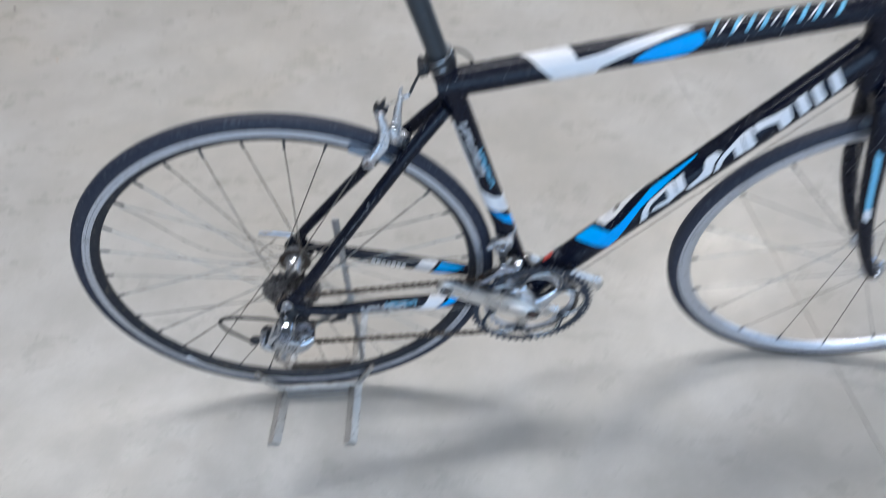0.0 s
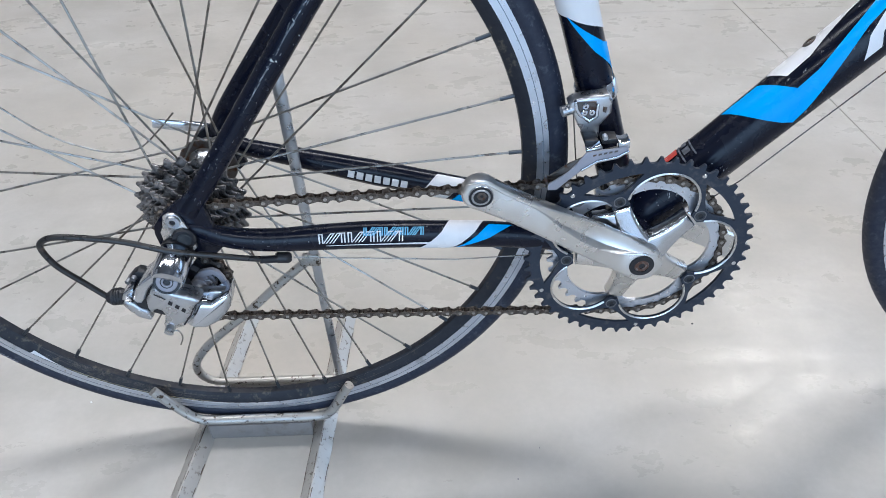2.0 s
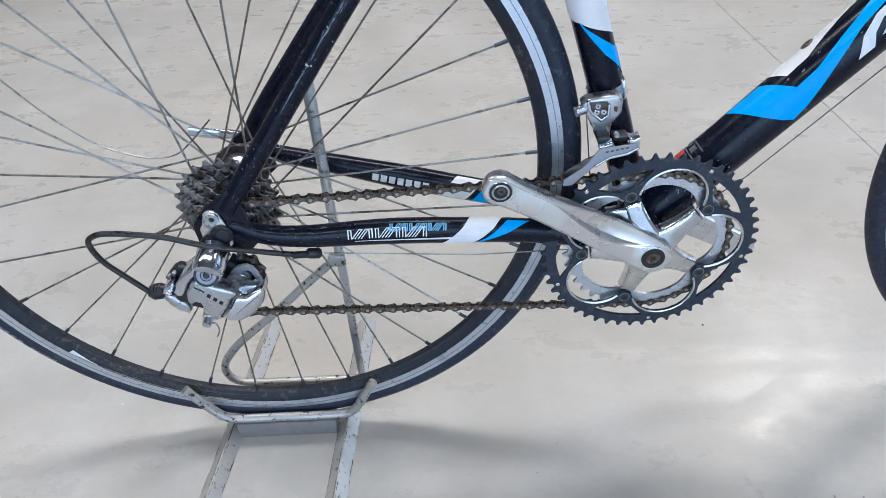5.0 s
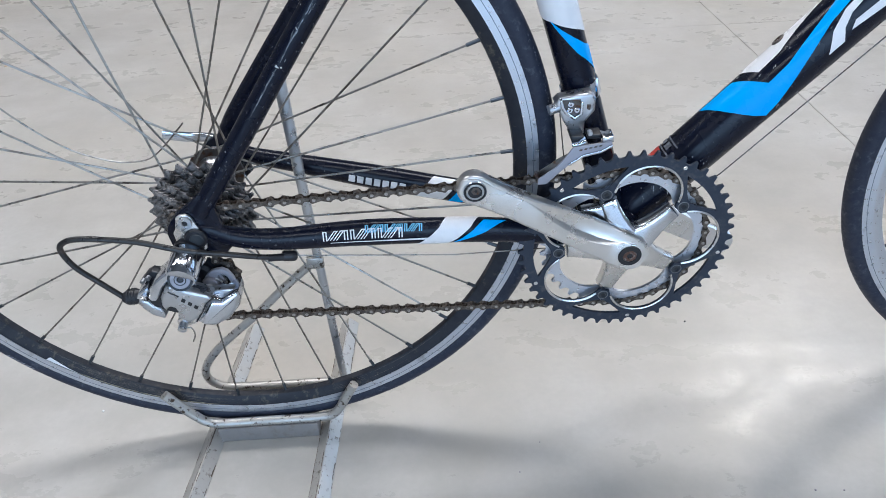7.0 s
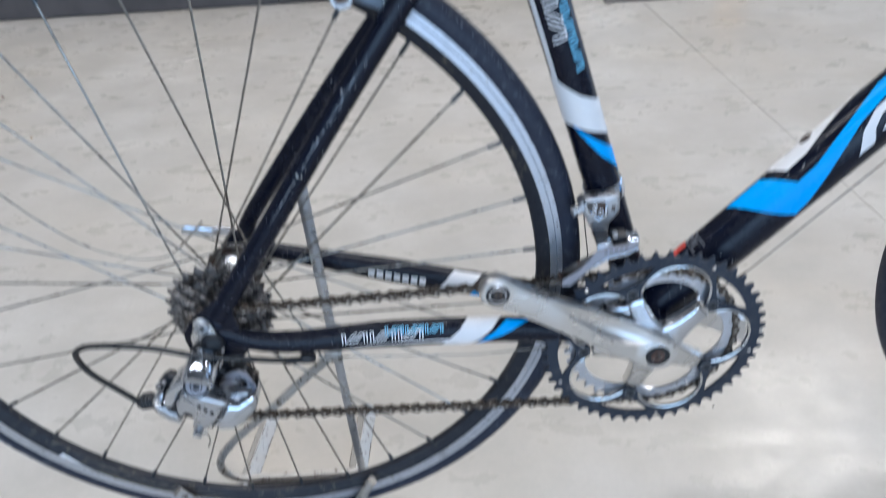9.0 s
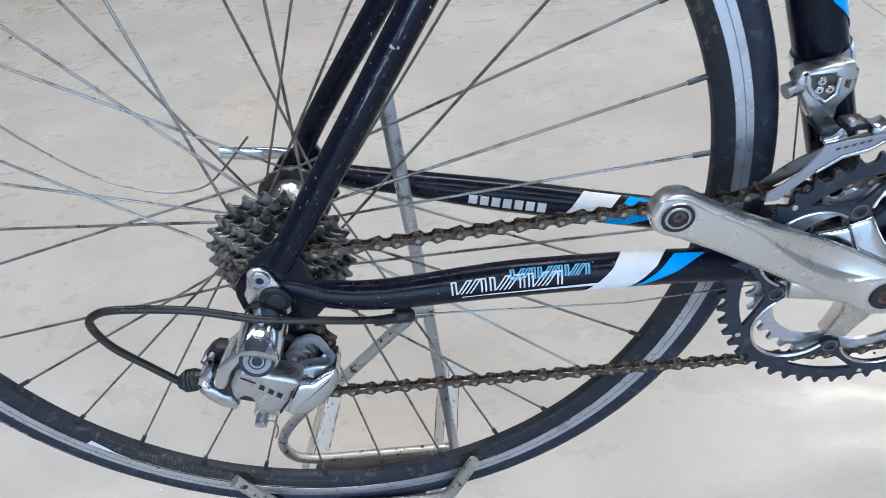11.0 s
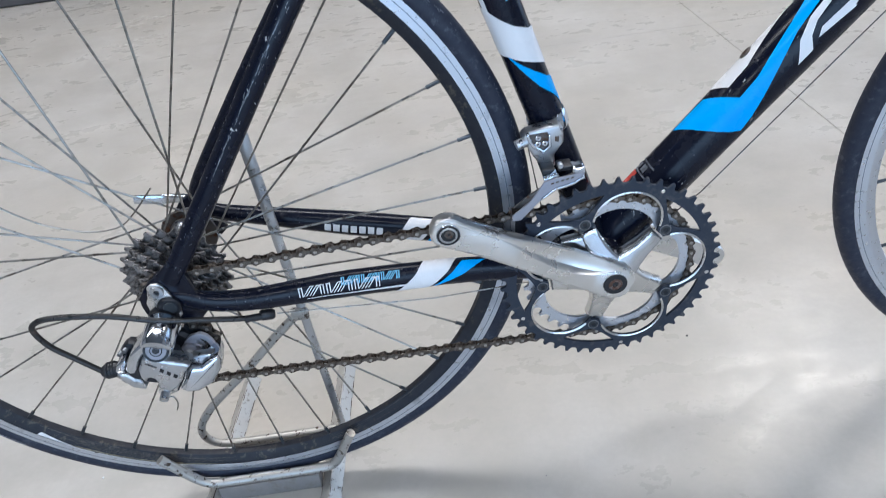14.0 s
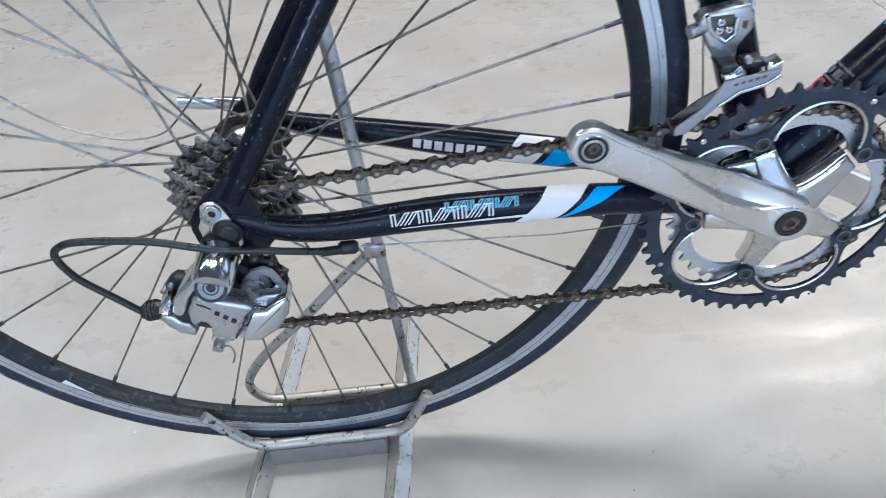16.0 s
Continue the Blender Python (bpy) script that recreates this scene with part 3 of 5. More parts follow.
def outlined(cells, top, bot, slant, t, line=0.2):
    """A zigzag band of thin double lines: (start, width, way) each, between two angles."""
    kinds = {"v": [(0.0, 1, 0.36, 0), (0.64, 0, 1.0, 1)], "a": [(0.0, 0, 0.36, 1), (0.64, 1, 1.0, 0)]}
    out = []

    def bar(p, q, w):
        def at(x, h):
            return x + slant * h, bot + (top - bot) * h
        (x0, h0), (x1, h1) = at(p[0], p[1]), at(q[0], q[1])
        out.append(([(x0, h0), (x0 + w, h0)], [(x1, h1), (x1 + w, h1)]))

    def level(x0, x1, h, dh):
        out.append(([(x0 + slant * h, bot + (top - bot) * h), (x1 + slant * h, bot + (top - bot) * h)],
                    [(x0 + slant * (h + dh), bot + (top - bot) * (h + dh)), (x1 + slant * (h + dh), bot + (top - bot) * (h + dh))]))
    for a, wd, kind in cells:
        sw = wd * 0.26
        for u0, h0, u1, h1 in kinds[kind]:
            for k in (0, 1):
                bar((a + wd * u0 + k * sw, h0), (a + wd * u1 + k * sw, h1), t)
            x = a + wd * (u0 if h0 else u1)
            level(x, x + sw + t, 1 - line * 0.5, line * 0.5)
    return out


def row(start, step, ways, wide=0.84):
    return [(start + step * i, step * wide, w) for i, w in enumerate(ways)]


s1, s2 = CSN.s_of_x(0.112), CSN.s_of_x(0.146)
bars("lettering_bar", CSN, M_WHITE, chainstay_near, "thin white lettering bar", outlined(row(s1 - 0.004, 0.0122, "vavava"), -48, -6, 0.0035, 0.0011), steps=2, across=4)
bars("pale_lettering_bar", CSN, M_PALE, chainstay_near, "thin pale blue lettering bar", outlined(row(s2, 0.0088, "vavava"), -64, -30, 0.003, 0.0012), steps=2, across=4)
bars("lettering_bar", ST, M_WHITE, seat_tube, "thin white lettering bar", outlined(row(0.2955, 0.0172, "avavav"), 16, -26, -0.004, 0.0014), steps=2, across=4)
bars("pale_lettering_bar", ST, M_PALE, seat_tube, "thin pale blue lettering bar", outlined(row(0.2685, 0.0124, "avavav"), 44, 14, -0.003, 0.0016), steps=2, across=4)
deco("white_flash", CSF, M_WHITE, chainstay_far, "white painted flash", cs_patches(CSF, [([(0.214, -80), (0.207, -20), (0.198, 40)], [(0.242, -80), (0.234, -20), (0.226, 40)])]))
deco("blue_flash", CSF, M_BLUE, chainstay_far, "blue painted flash", cs_patches(CSF, [([(0.232, 40), (0.248, -80)], [(0.245, 40), (0.290, -60)])]))
bars("maker_bar", CSF, M_WHITE, chainstay_far, "small white lettering bar", cs_patches(CSF, [([(0.1305 + 0.0085 * i, -18), (0.1368 + 0.0085 * i, -18)], [(0.1305 + 0.0085 * i, 17), (0.1368 + 0.0085 * i, 17)]) for i in range(7)]), steps=2)
rng = random.Random(7)


def flecks(sweep, parent, n, s0, s1, p0, p1, lo, hi, wide):
    """Small chips and scratches along a tube, down to the bare metal."""
    patches = []
    for i in range(n):
        a, p = rng.uniform(s0, s1), rng.gauss((p0 + p1) / 2, (p1 - p0) / 4)
        l, w = rng.uniform(lo, hi) * rng.uniform(0.3, 1.0), wide * rng.uniform(0.3, 1.0)
        patches.append(([(a, p), (a + l * 0.5, p - w * 0.3), (a + l, p + w * 0.4)], [(a + l * 0.1, p + w * 0.8), (a + l * 0.55, p + w), (a + l * 0.95, p + w * 0.7)]))
    ob = deco("paint_chips", sweep, M_CHIP, parent, "pale chips in the paint", patches, steps=1, across=1, lift=0.0003)
    return tagged(ob, kind="stuff")


flecks(SSN, seatstay_near, 20, 0.01, 0.12, -40, 45, 0.0010, 0.0050, 3)
# Aligned chips that also paint in the bright reflection along the stay's edge.
flecks(SSN, seatstay_near, 60, 0.11, 0.24, -15, -7, 0.003, 0.014, 2.5)
flecks(SSN, seatstay_near, 40, 0.10, 0.26, -34, 12, 0.001, 0.006, 3)
flecks(SSF, seatstay_far, 10, 0.02, 0.20, -50, 20, 0.0008, 0.003, 5)
flecks(CSN, chainstay_near, 14, 0.015, 0.12, -75, 30, 0.0006, 0.0030, 5)
flecks(CSF, chainstay_far, 16, 0.03, 0.14, -60, 10, 0.0008, 0.004, 6)
flecks(DT, down_tube, 9, 0.03, 0.14, -90, 40, 0.0006, 0.0018, 3)
boss_at, boss_in = DT.at(0.2155, -112, 0.0009), DT.at(0.2155, -112, -0.004)
boss_m = (boss_at - boss_in).to_track_quat("-Y", "Z").to_matrix().to_4x4()
boss_m.translation = boss_at
part("bottle_boss", moved(ring((0, 0, 0), 0.0024, 0.0060, -0.0005, 0.004, 20), boss_m), M_BOLT, bike, "dark bottle cage boss")
part("bottle_boss_socket", moved(disc((0, 0, 0), 0.0026, 0.0004, 0.004, 6), boss_m), M_BLACKP, bike)


# ---------------------------------------------------------------- wheels
TR, RT = 0.3209, 0.0118


def wheel(front, m, cx, cz, hub, count, cross, thick, bare):
    """Tyre, rim, spokes and hub of one wheel, in the pose m."""
    c = (cx, 0, cz)
    nm = "front_" if front else "rear_"
    prof = [(TR + RT * math.cos(a), RT * 0.98 * math.sin(a)) for a in np.linspace(-2.5, 2.5, 21)]
    tyre = part(nm + "tyre", moved(lathe(prof + [(0.3125, 0.006), (0.3125, -0.006)], c, 160), m), M_TYRE, bike, "slick dark rubber tyre")
    rimp = [(0.3165, -0.0092), (0.3035, -0.0092), (0.2985, -0.0074), (0.2925, -0.0040), (0.2915, 0.0), (0.2925, 0.0040), (0.2985, 0.0074), (0.3035, 0.0092), (0.3165, 0.0092), (0.3135, 0.006), (0.3135, -0.006)]
    rim = part(nm + "rim", moved(lathe(rimp, c, 160), m), bare, bike, "bare silver alloy rim" if front else "black alloy rim with machined sides")
    for sgn in (-1, 1):
        y0, y1 = sorted((0.0093 * sgn, 0.0098 * sgn))
        part("brake_track", moved(ring(c, 0.3038, 0.3162, y0, y1, 160, 0.0001), m), M_TRACK, rim, "bare machined brake track")
        for r0, r1, mt in ((0.3096, 0.3103, M_PAD),):
            part("turned_line", moved(ring(c, r0, r1, *sorted((0.0094 * sgn, 0.00992 * sgn)), 120, 0.00005), m), mt, rim)
    hx, hz, fl, fr, frad, ox, oz, turn0 = hub
    for k in range(count):
        al = turn0 + 2 * math.pi * k / count
        side = -1 if k % 2 else 1
        twist = (1 if (k // 2) % 2 else -1) * side * radians(cross)
        hy = fr if side < 0 else fl
        pr = Vector((cx + ox + 0.2920 * math.cos(al), 0.001 * side, cz + oz + 0.2920 * math.sin(al)))
        ph = Vector((hx + frad * math.cos(al + twist), hy, hz + frad * math.sin(al + twist)))
        part("spoke", moved(tube([tuple(ph), tuple(pr)], thick, 1, 6), m), M_SPOKE, rim)
        d = (ph - pr).normalized()
        part("nipple", moved(tube([tuple(pr - d * 0.003), tuple(pr + d * 0.0125)], 0.0019, 1, 8), m), M_POST, rim)
    return tyre, rim


HUBF, HUBN = 0.033, -0.0226
rear_tyre, rear_rim = wheel(False, Matrix(), 0.0, RZ, (0.003, 0.3540, HUBF, HUBN, 0.0228, 0.0010, -0.0025, radians(4.94)), 32, 68.5, 0.0010, M_RIM)
rear_hub = part("rear_hub", lathe([(0.008, 0.062), (0.012, 0.056), (0.0165, 0.050), (0.0185, 0.042), (0.0185, 0.0350), (0.0150, 0.0290), (0.0125, 0.020), (0.0125, 0.002), (0.0160, -0.0170), (0.017, -0.0235), (0.0165, -0.058), (0.008, -0.062)], (AX, 0, AZ), 40, closed=False), M_SATIN, bike, "silver rear hub")
for fy in (HUBF, HUBN):
    part("flange", lathe([(0.0125, fy - 0.0016), (0.0262, fy - 0.0016), (0.0270, fy), (0.0262, fy + 0.0016), (0.0125, fy + 0.0016)], (0.003, 0, 0.3540), 40), M_BOLT, rear_hub, "dull grey spoke flange")
part("axle", tube([(AX, -0.070, AZ), (AX, 0.076, AZ)], 0.0045, 1, 12), M_BOLT, rear_hub)
skew = part("quick_release", lathe([(0.006, 0.068), (0.0095, 0.070), (0.0095, 0.080), (0.006, 0.083)], (AX, 0, AZ), 24, closed=False), M_CHROME, bike, "silver quick release")
part("lever", Sweep([(AX, 0.081, AZ + 0.004, 0.006, 0.004), (AX - 0.014, 0.084, AZ + 0.008, 0.005, 0.003), (AX - 0.038, 0.086, AZ + 0.009, 0.0058, 0.0022), (AX - 0.061, 0.083, AZ + 0.0145, 0.0050, 0.0016)], 5).mesh(14), M_CHROME, skew, "polished quick release lever")
# pale worn flecks along the edge of the tread
bm = bmesh.new()
for i in range(700):
    t, a = rng.uniform(0, 2 * math.pi), -rng.gauss(0.86, 0.07)
    if rng.random() > 0.35 + 0.65 * (0.5 + 0.5 * math.sin(7 * t) * math.sin(3.1 * t + 1)):
        continue
    dt, da = rng.uniform(0.0015, 0.0080), rng.uniform(0.03, 0.09)
    bm.faces.new([bm.verts.new(((TR + (RT + 0.0003) * math.cos(v)) * math.cos(u), (RT + 0.0003) * 0.98 * math.sin(v), RZ + (TR + (RT + 0.0003) * math.cos(v)) * math.sin(u))) for u, v in ((t, a), (t + dt, a - da * 0.3), (t + dt * 1.2, a + da), (t + dt * 0.2, a + da * 0.8))])
flk = part("worn_flecks", bm, M_FLECK, rear_tyre, "pale worn flecks on the tread edge")
tagged(flk, kind="stuff")
# tyre and rim writing, too small to read
def on_rim(r, a, y):
    return (r * math.cos(radians(a)), y, RZ + r * math.sin(radians(a)))


def on_tyre(v, a):
    v = radians(v)
    r = TR + (RT + 0.0004) * math.cos(v)
    return (r * math.cos(radians(a)), -(RT + 0.0004) * 0.98 * math.sin(v), RZ + r * math.sin(radians(a)))


bm = bmesh.new()
for a, w in [(-154 + 1.5 * i, 0.95) for i in range(6)] + [(-143.6 + 0.62 * i, 0.36) for i in range(9)]:
    bm.faces.new([bm.verts.new(on_tyre(v, t)) for v, t in ((86, a + 0.25), (70, a), (70, a + w), (86, a + w + 0.25))])
part("tyre_mark", bm, M_MARK, rear_tyre, "faded grey marking")


def rim_y(r):
    """How far out the rim's near flank lies at the radius r."""
    return -float(np.interp(r, (0.2925, 0.2985, 0.3035, 0.3165), (0.0040, 0.0074, 0.0092, 0.0092))) - 0.0002


def rim_band(bm, r0, r1, a0, a1, wob, n=90):
    """An uneven band along the rim's flank that thins out at both ends."""
    prev = None
    for i in range(n + 1):
        f = i / n
        a = a0 + (a1 - a0) * f
        q = min(1.0, f / 0.12, (1 - f) / 0.2) * (1 - wob * rng.random())
        mid = (r0 + r1) / 2
        lo, hi = mid - (r1 - r0) / 2 * q, mid + (r1 - r0) / 2 * q * (1 - wob * rng.random())
        cur = [bm.verts.new(on_rim(r, a, rim_y(r))) for r in (lo, hi)]
        if prev:
            bm.faces.new((prev[0], prev[1], cur[1], cur[0]))
        prev = cur


bm = bmesh.new()
bm.faces.new([bm.verts.new(on_rim(r, t, rim_y(r) - 0.0002)) for r, t in ((0.2990, -137.2), (0.3034, -137.6), (0.3034, -129.5), (0.3018, -132.8))])
part("rim_mark", bm, M_WHITE, rear_rim, "white wedge mark")
bm = bmesh.new()
rim_band(bm, 0.3017, 0.3034, -131.5, -98.0, 0.55)
tagged(part("rim_dust", bm, M_DUST, rear_rim, "yellowish dust caught along the brake track"), kind="stuff")
bm = bmesh.new()
for k in range(9):
    a = rng.uniform(-139, -128)
    r = 0.2932 + 0.00085 * k
    rim_band(bm, r, r + rng.uniform(0.0002, 0.0005), a, a + rng.uniform(18, 44), 0.7)
for k in range(5):
    a, r = rng.uniform(-95, -50), rng.uniform(0.2930, 0.2990)
    rim_band(bm, r, r + 0.0003, a, a + rng.uniform(8, 25), 0.7, 40)
tagged(part("rim_scuff", bm, M_SCUFF, rear_rim, "brownish scuff lines round the rim"), kind="stuff")


# ---------------------------------------------------------------- drivetrain
PITCH = 0.0127


def gear_loop(c, teeth, r_root, r_tip, turn=0.0):
    out = []
    for i in range(teeth):
        for f, r in ((-0.40, r_root), (-0.25, r_root + 0.0008), (-0.075, r_tip), (0.075, r_tip), (0.25, r_root + 0.0008), (0.40, r_root)):
            a = 2 * math.pi * (i + f) / teeth + turn
            out.append((c[0] + r * math.cos(a), c[1] + r * math.sin(a)))
    return out


def circle_loop(c, r, n=40):
    return [(c[0] + r * math.cos(2 * math.pi * j / n), c[1] + r * math.sin(2 * math.pi * j / n)) for j in range(n)]


cassette = part("cassette_body", lathe([(0.017, -0.0600), (0.0195, -0.0595), (0.0195, -0.0245), (0.017, -0.024)], (CX, 0, CZ), 36, closed=False), M_COG, bike, "dark oily cassette")
TEETH = (24, 22, 20, 18, 16, 14, 13, 12, 11)
COG0, COGP = -0.0258, 0.0040


def cog_loop(n, turn):
    """Short blunt teeth with round valleys."""
    rp = PITCH / (2 * math.sin(math.pi / n))
    out = []
    for i in range(n):
        for f, r in ((-0.38, rp - 0.0035), (-0.24, rp - 0.0018), (-0.13, rp + 0.0006), (-0.03, rp + 0.0014), (0.09, rp + 0.0009), (0.22, rp - 0.0018), (0.36, rp - 0.0035), (0.50, rp - 0.0040)):
            a = 2 * math.pi * (i + f) / n + turn
            out.append((CX + r * math.cos(a), CZ + r * math.sin(a)))
    return out


for i, n in enumerate(TEETH):
    y = COG0 - COGP * i
    rp = PITCH / (2 * math.sin(math.pi / n))
    inner = max(0.0190, rp - 0.0135)
    part("sprocket", plate([cog_loop(n, math.pi / 2 + (i % 2) * math.pi / n), circle_loop((CX, CZ), inner, 28)], y - 0.0010, y + 0.0010, 0.0003, 1), M_COG, cassette, angle=25)
    if i:
        part("spacer", ring((CX, 0, CZ), 0.0180, 0.0222, y + 0.0011, y + COGP - 0.0011, 28, 0.0002), M_BLACKP, cassette)
part("lockring", ring((CX, 0, CZ), 0.0095, 0.0165, -0.0625, -0.0597), M_BLACKP, cassette)

BOLT0 = radians(40.4)
BOLTS = [BOLT0 + radians(72 * i) for i in range(5)]
RB = 0.0645


def near_bolt(a):
    return min((((a - b + math.pi) % (2 * math.pi)) - math.pi for b in BOLTS), key=abs)


def scallop(a, r_tab, r_mid):
    d = abs(math.degrees(near_bolt(a)))
    if d < 5.5:
        return r_tab
    t = (36 - d) / 30.5
    return r_tab + (r_mid - r_tab) * (1 - t * t) ** 0.75


def chainring(teeth, y, r_mid, lens, material, name, label, turn):
    rp = 0.0127 / (2 * math.sin(math.pi / teeth))
    loops = [gear_loop((BX, BZ), teeth, rp - 0.0030, rp + 0.0028, turn)]
    loops.append([(BX + scallop(a, 0.0585, r_mid) * math.cos(a), BZ + scallop(a, 0.0585, r_mid) * math.sin(a)) for a in np.linspace(0, 2 * math.pi, 200, endpoint=False)])
    if lens:
        for b in BOLTS:
            hi = [(r_mid + 0.0005, b + radians(d)) for d in np.linspace(-17.5, 17.5, 11)]
            lo = [(0.0712 + (r_mid - 0.0712) * (abs(d) / 17.5) ** 1.7, b + radians(d)) for d in np.linspace(14.5, -14.5, 11)]
            loops.append([(BX + r * math.cos(a), BZ + r * math.sin(a)) for r, a in hi + lo])
    ob = part(name, plate(loops, y - 0.0014, y + 0.0014), material, bike, label, angle=25)
    return ob


big_ring = chainring(50, -0.0446, 0.0885, True, M_RING, "outer_chainring", "dark anodised outer chainring with bare teeth", 0.02)
edge = bmesh.new()
for b in BOLTS:
    pts = []
    for d in np.linspace(7, 65, 26):
        a = b + radians(d)
        r = scallop(a, 0.0585, 0.0885) + 0.0008
        pts.append((BX + r * math.cos(a), -0.0460, BZ + r * math.sin(a)))
    t = tube(pts, 0.0011, 1, 6)
    me = bpy.data.meshes.new("tmp")
    t.to_mesh(me)
    t.free()
    edge.from_mesh(me)
    bpy.data.meshes.remove(me)
part("bevelled_edge", edge, M_ALU, big_ring, "bare bright bevelled edge")
chainring(39, -0.0378, 0.0680, False, M_TRACK, "inner_chainring", "silver inner chainring carrying the chain", 0.05)
for b in BOLTS:
    c = (BX + RB * math.cos(b), 0, BZ + RB * math.sin(b))
    bolt = part("chainring_bolt", ring(c, 0.0027, 0.0048, -0.0470, -0.0350, 18), M_POST, big_ring, "dark chainring bolt")
    part("bolt_rim", ring(c, 0.0046, 0.0054, -0.0466, -0.0456, 20, 0.0002), M_POSTL, bolt)
    part("socket", disc(c, 0.0028, -0.0462, -0.0446, 6), M_BLACKP, bolt)
for i in range(5):
    a = BOLTS[i] + radians(22)
    part("shift_pin", disc((BX + 0.0945 * math.cos(a), 0, BZ + 0.0945 * math.sin(a)), 0.0022, -0.0465, -0.0441, 12), M_ALU, big_ring)

# crank arm with its spider
CA = math.atan2(0.0867, -0.1467)
CL = 0.1704
ca, sa = math.cos(CA), math.sin(CA)


def crank_pt(s, n):
    return (BX + s * ca - n * sa, BZ + s * sa + n * ca)


def crank_mesh(flip):
    """The arm as rings across its length: flat satin face, stepped down to a ledge along the upper edge."""
    rows = [(-0.0185, 0.004, 0.004, 0.0, 0.0), (-0.0165, 0.0105, 0.0105, 0.0, 0.0005), (-0.012, 0.0150, 0.0150, 0.002, 0.0005), (-0.004, 0.0185, 0.0185, 0.0030, 0.0006), (0.008, 0.0190, 0.0192, 0.0080, 0.0012), (0.018, 0.0184, 0.0188, 0.0125, 0.0028), (0.026, 0.0180, 0.0180, 0.0155, 0.0052),
            (0.036, 0.0178, 0.0172, 0.0176, 0.0076), (0.048, 0.0175, 0.0168, 0.0184, 0.0086), (0.060, 0.0170, 0.0165, 0.0180, 0.0084), (0.074, 0.0163, 0.0160, 0.0160, 0.0070), (0.088, 0.0156, 0.0154, 0.0128, 0.0051), (0.100, 0.0151, 0.0150, 0.0092, 0.0026), (0.112, 0.0146, 0.0145, 0.0058, 0.0013), (0.122, 0.0142, 0.0141, 0.0036, 0.0006), (0.134, 0.0139, 0.0138, 0.0030, 0.0006), (0.154, 0.0142, 0.0142, 0.0030, 0.0006)]
    rows += [(CL + 0.0156 * math.sin(a), 0.0156 * math.cos(a), 0.0156 * math.cos(a), 0.0028 * math.cos(a), 0.0010) for a in np.linspace(-0.25, 1.40, 9)]
    bm = bmesh.new()
    rings = []
    for t, w1, w2, c, d in rows:
        edge = min(1.0, min(w1, w2) / 0.010)
        lean = -0.0065 * min(max(t / CL, 0), 1) ** 1.3
        yf, yb = -0.0620 + lean + 0.004 * (1 - edge), -0.0490 + lean - 0.002 * (1 - edge)
        k = 0.0032 * edge
        sec = [(-w1 + k * 0.3, yb), (-w1, yb - k), (-w1, yf + k), (-w1 + k * 0.35, yf + k * 0.35), (-w1 + k, yf), (w2 - c - k * 0.4, yf), (w2 - c * 0.94 - k * 0.4, yf + d * 0.12), (w2 - c * 0.80 - k * 0.4, yf + d * 0.80), (w2 - c * 0.62 - k * 0.4, yf + d * 0.98), (w2 - c * 0.30 - k * 0.4, yf + d), (w2 - k * 0.6, yf + d), (w2 - k * 0.2, yf + d + k * 0.3), (w2, yf + d + k), (w2, yb - k), (w2 - k * 0.3, yb)]
        ring_v = []
        for n, y in sec:
            x, z = crank_pt(t, -n)
            if flip:
                x, z, y = 2 * BX - x, 2 * BZ - z, -y
            ring_v.append(bm.verts.new((x, y, z)))
        rings.append(ring_v)
    for a, b in zip(rings, rings[1:]):
        for j in range(len(a)):
            bm.faces.new((a[j], a[(j + 1) % len(a)], b[(j + 1) % len(a)], b[j]))
    bm.faces.new(rings[0])
    bm.faces.new(rings[-1])
    return bm


crank = part("crank_arm", crank_mesh(False), M_ALU, bike, "polished silver crank arm, worn, without a pedal", angle=27)


def spider_lean(x, z):
    return 0.0105 * min(1, math.hypot(x - BX, z - BZ) / 0.056) ** 1.1


def about(r, a, w=0.0):
    return (BX + r * math.cos(a) - w * math.sin(a), BZ + r * math.sin(a) + w * math.cos(a))


ARM = ((0.006, 0.0165), (0.018, 0.0150), (0.026, 0.0118), (0.036, 0.0096), (0.046, 0.0085), (0.0562, 0.0080))
for i, b in enumerate(BOLTS):
    loop = [about(r, b, w) for r, w in ARM[::-1]] + [about(r, b, -w) for r, w in ARM]
    part("spider_arm", plate([loop], -0.0415, -0.0565, 0.0034, 3, spider_lean), M_CHROME if i < 2 else M_ALU, crank, "polished spider arm", angle=40)
for b, sg in ((BOLTS[1], -1), (BOLTS[2], 1)):
    web = [about(0.006, b), about(0.053, b, 0.0), about(0.052, b, -sg * 0.0075), crank_pt(0.060, sg * 0.0135), crank_pt(0.058, sg * 0.004), crank_pt(0.010, 0.0)]
    part("spider_web", plate([web], -0.0430, -0.0540, 0.0028, 3, spider_lean), M_CHROME if sg < 0 else M_ALU, crank, "web between spider and arm", angle=40)
e = crank_pt(CL, 0)
part("pedal_hole_rim", ring((e[0], 0, e[1]), 0.0098, 0.0106, -0.0694, -0.0665, 32, 0.0003), M_CHROME, crank)
part("pedal_bush", ring((e[0], 0, e[1]), 0.0080, 0.0099, -0.0697, -0.0660, 32, 0.0002), M_BLACKP, crank, "dark ring round the pedal hole")
part("pedal_thread", ring((e[0], 0, e[1]), 0.0062, 0.0080, -0.0700, -0.0660, 32, 0.0007), M_SATIN, crank, "bare threaded bush")
# No hole is cut: a black disc and dark ring paint its shaded depth.
part("pedal_hole", disc((e[0], 0, e[1]), 0.0066, -0.0697, -0.0655, 24), M_BLACKP, crank)
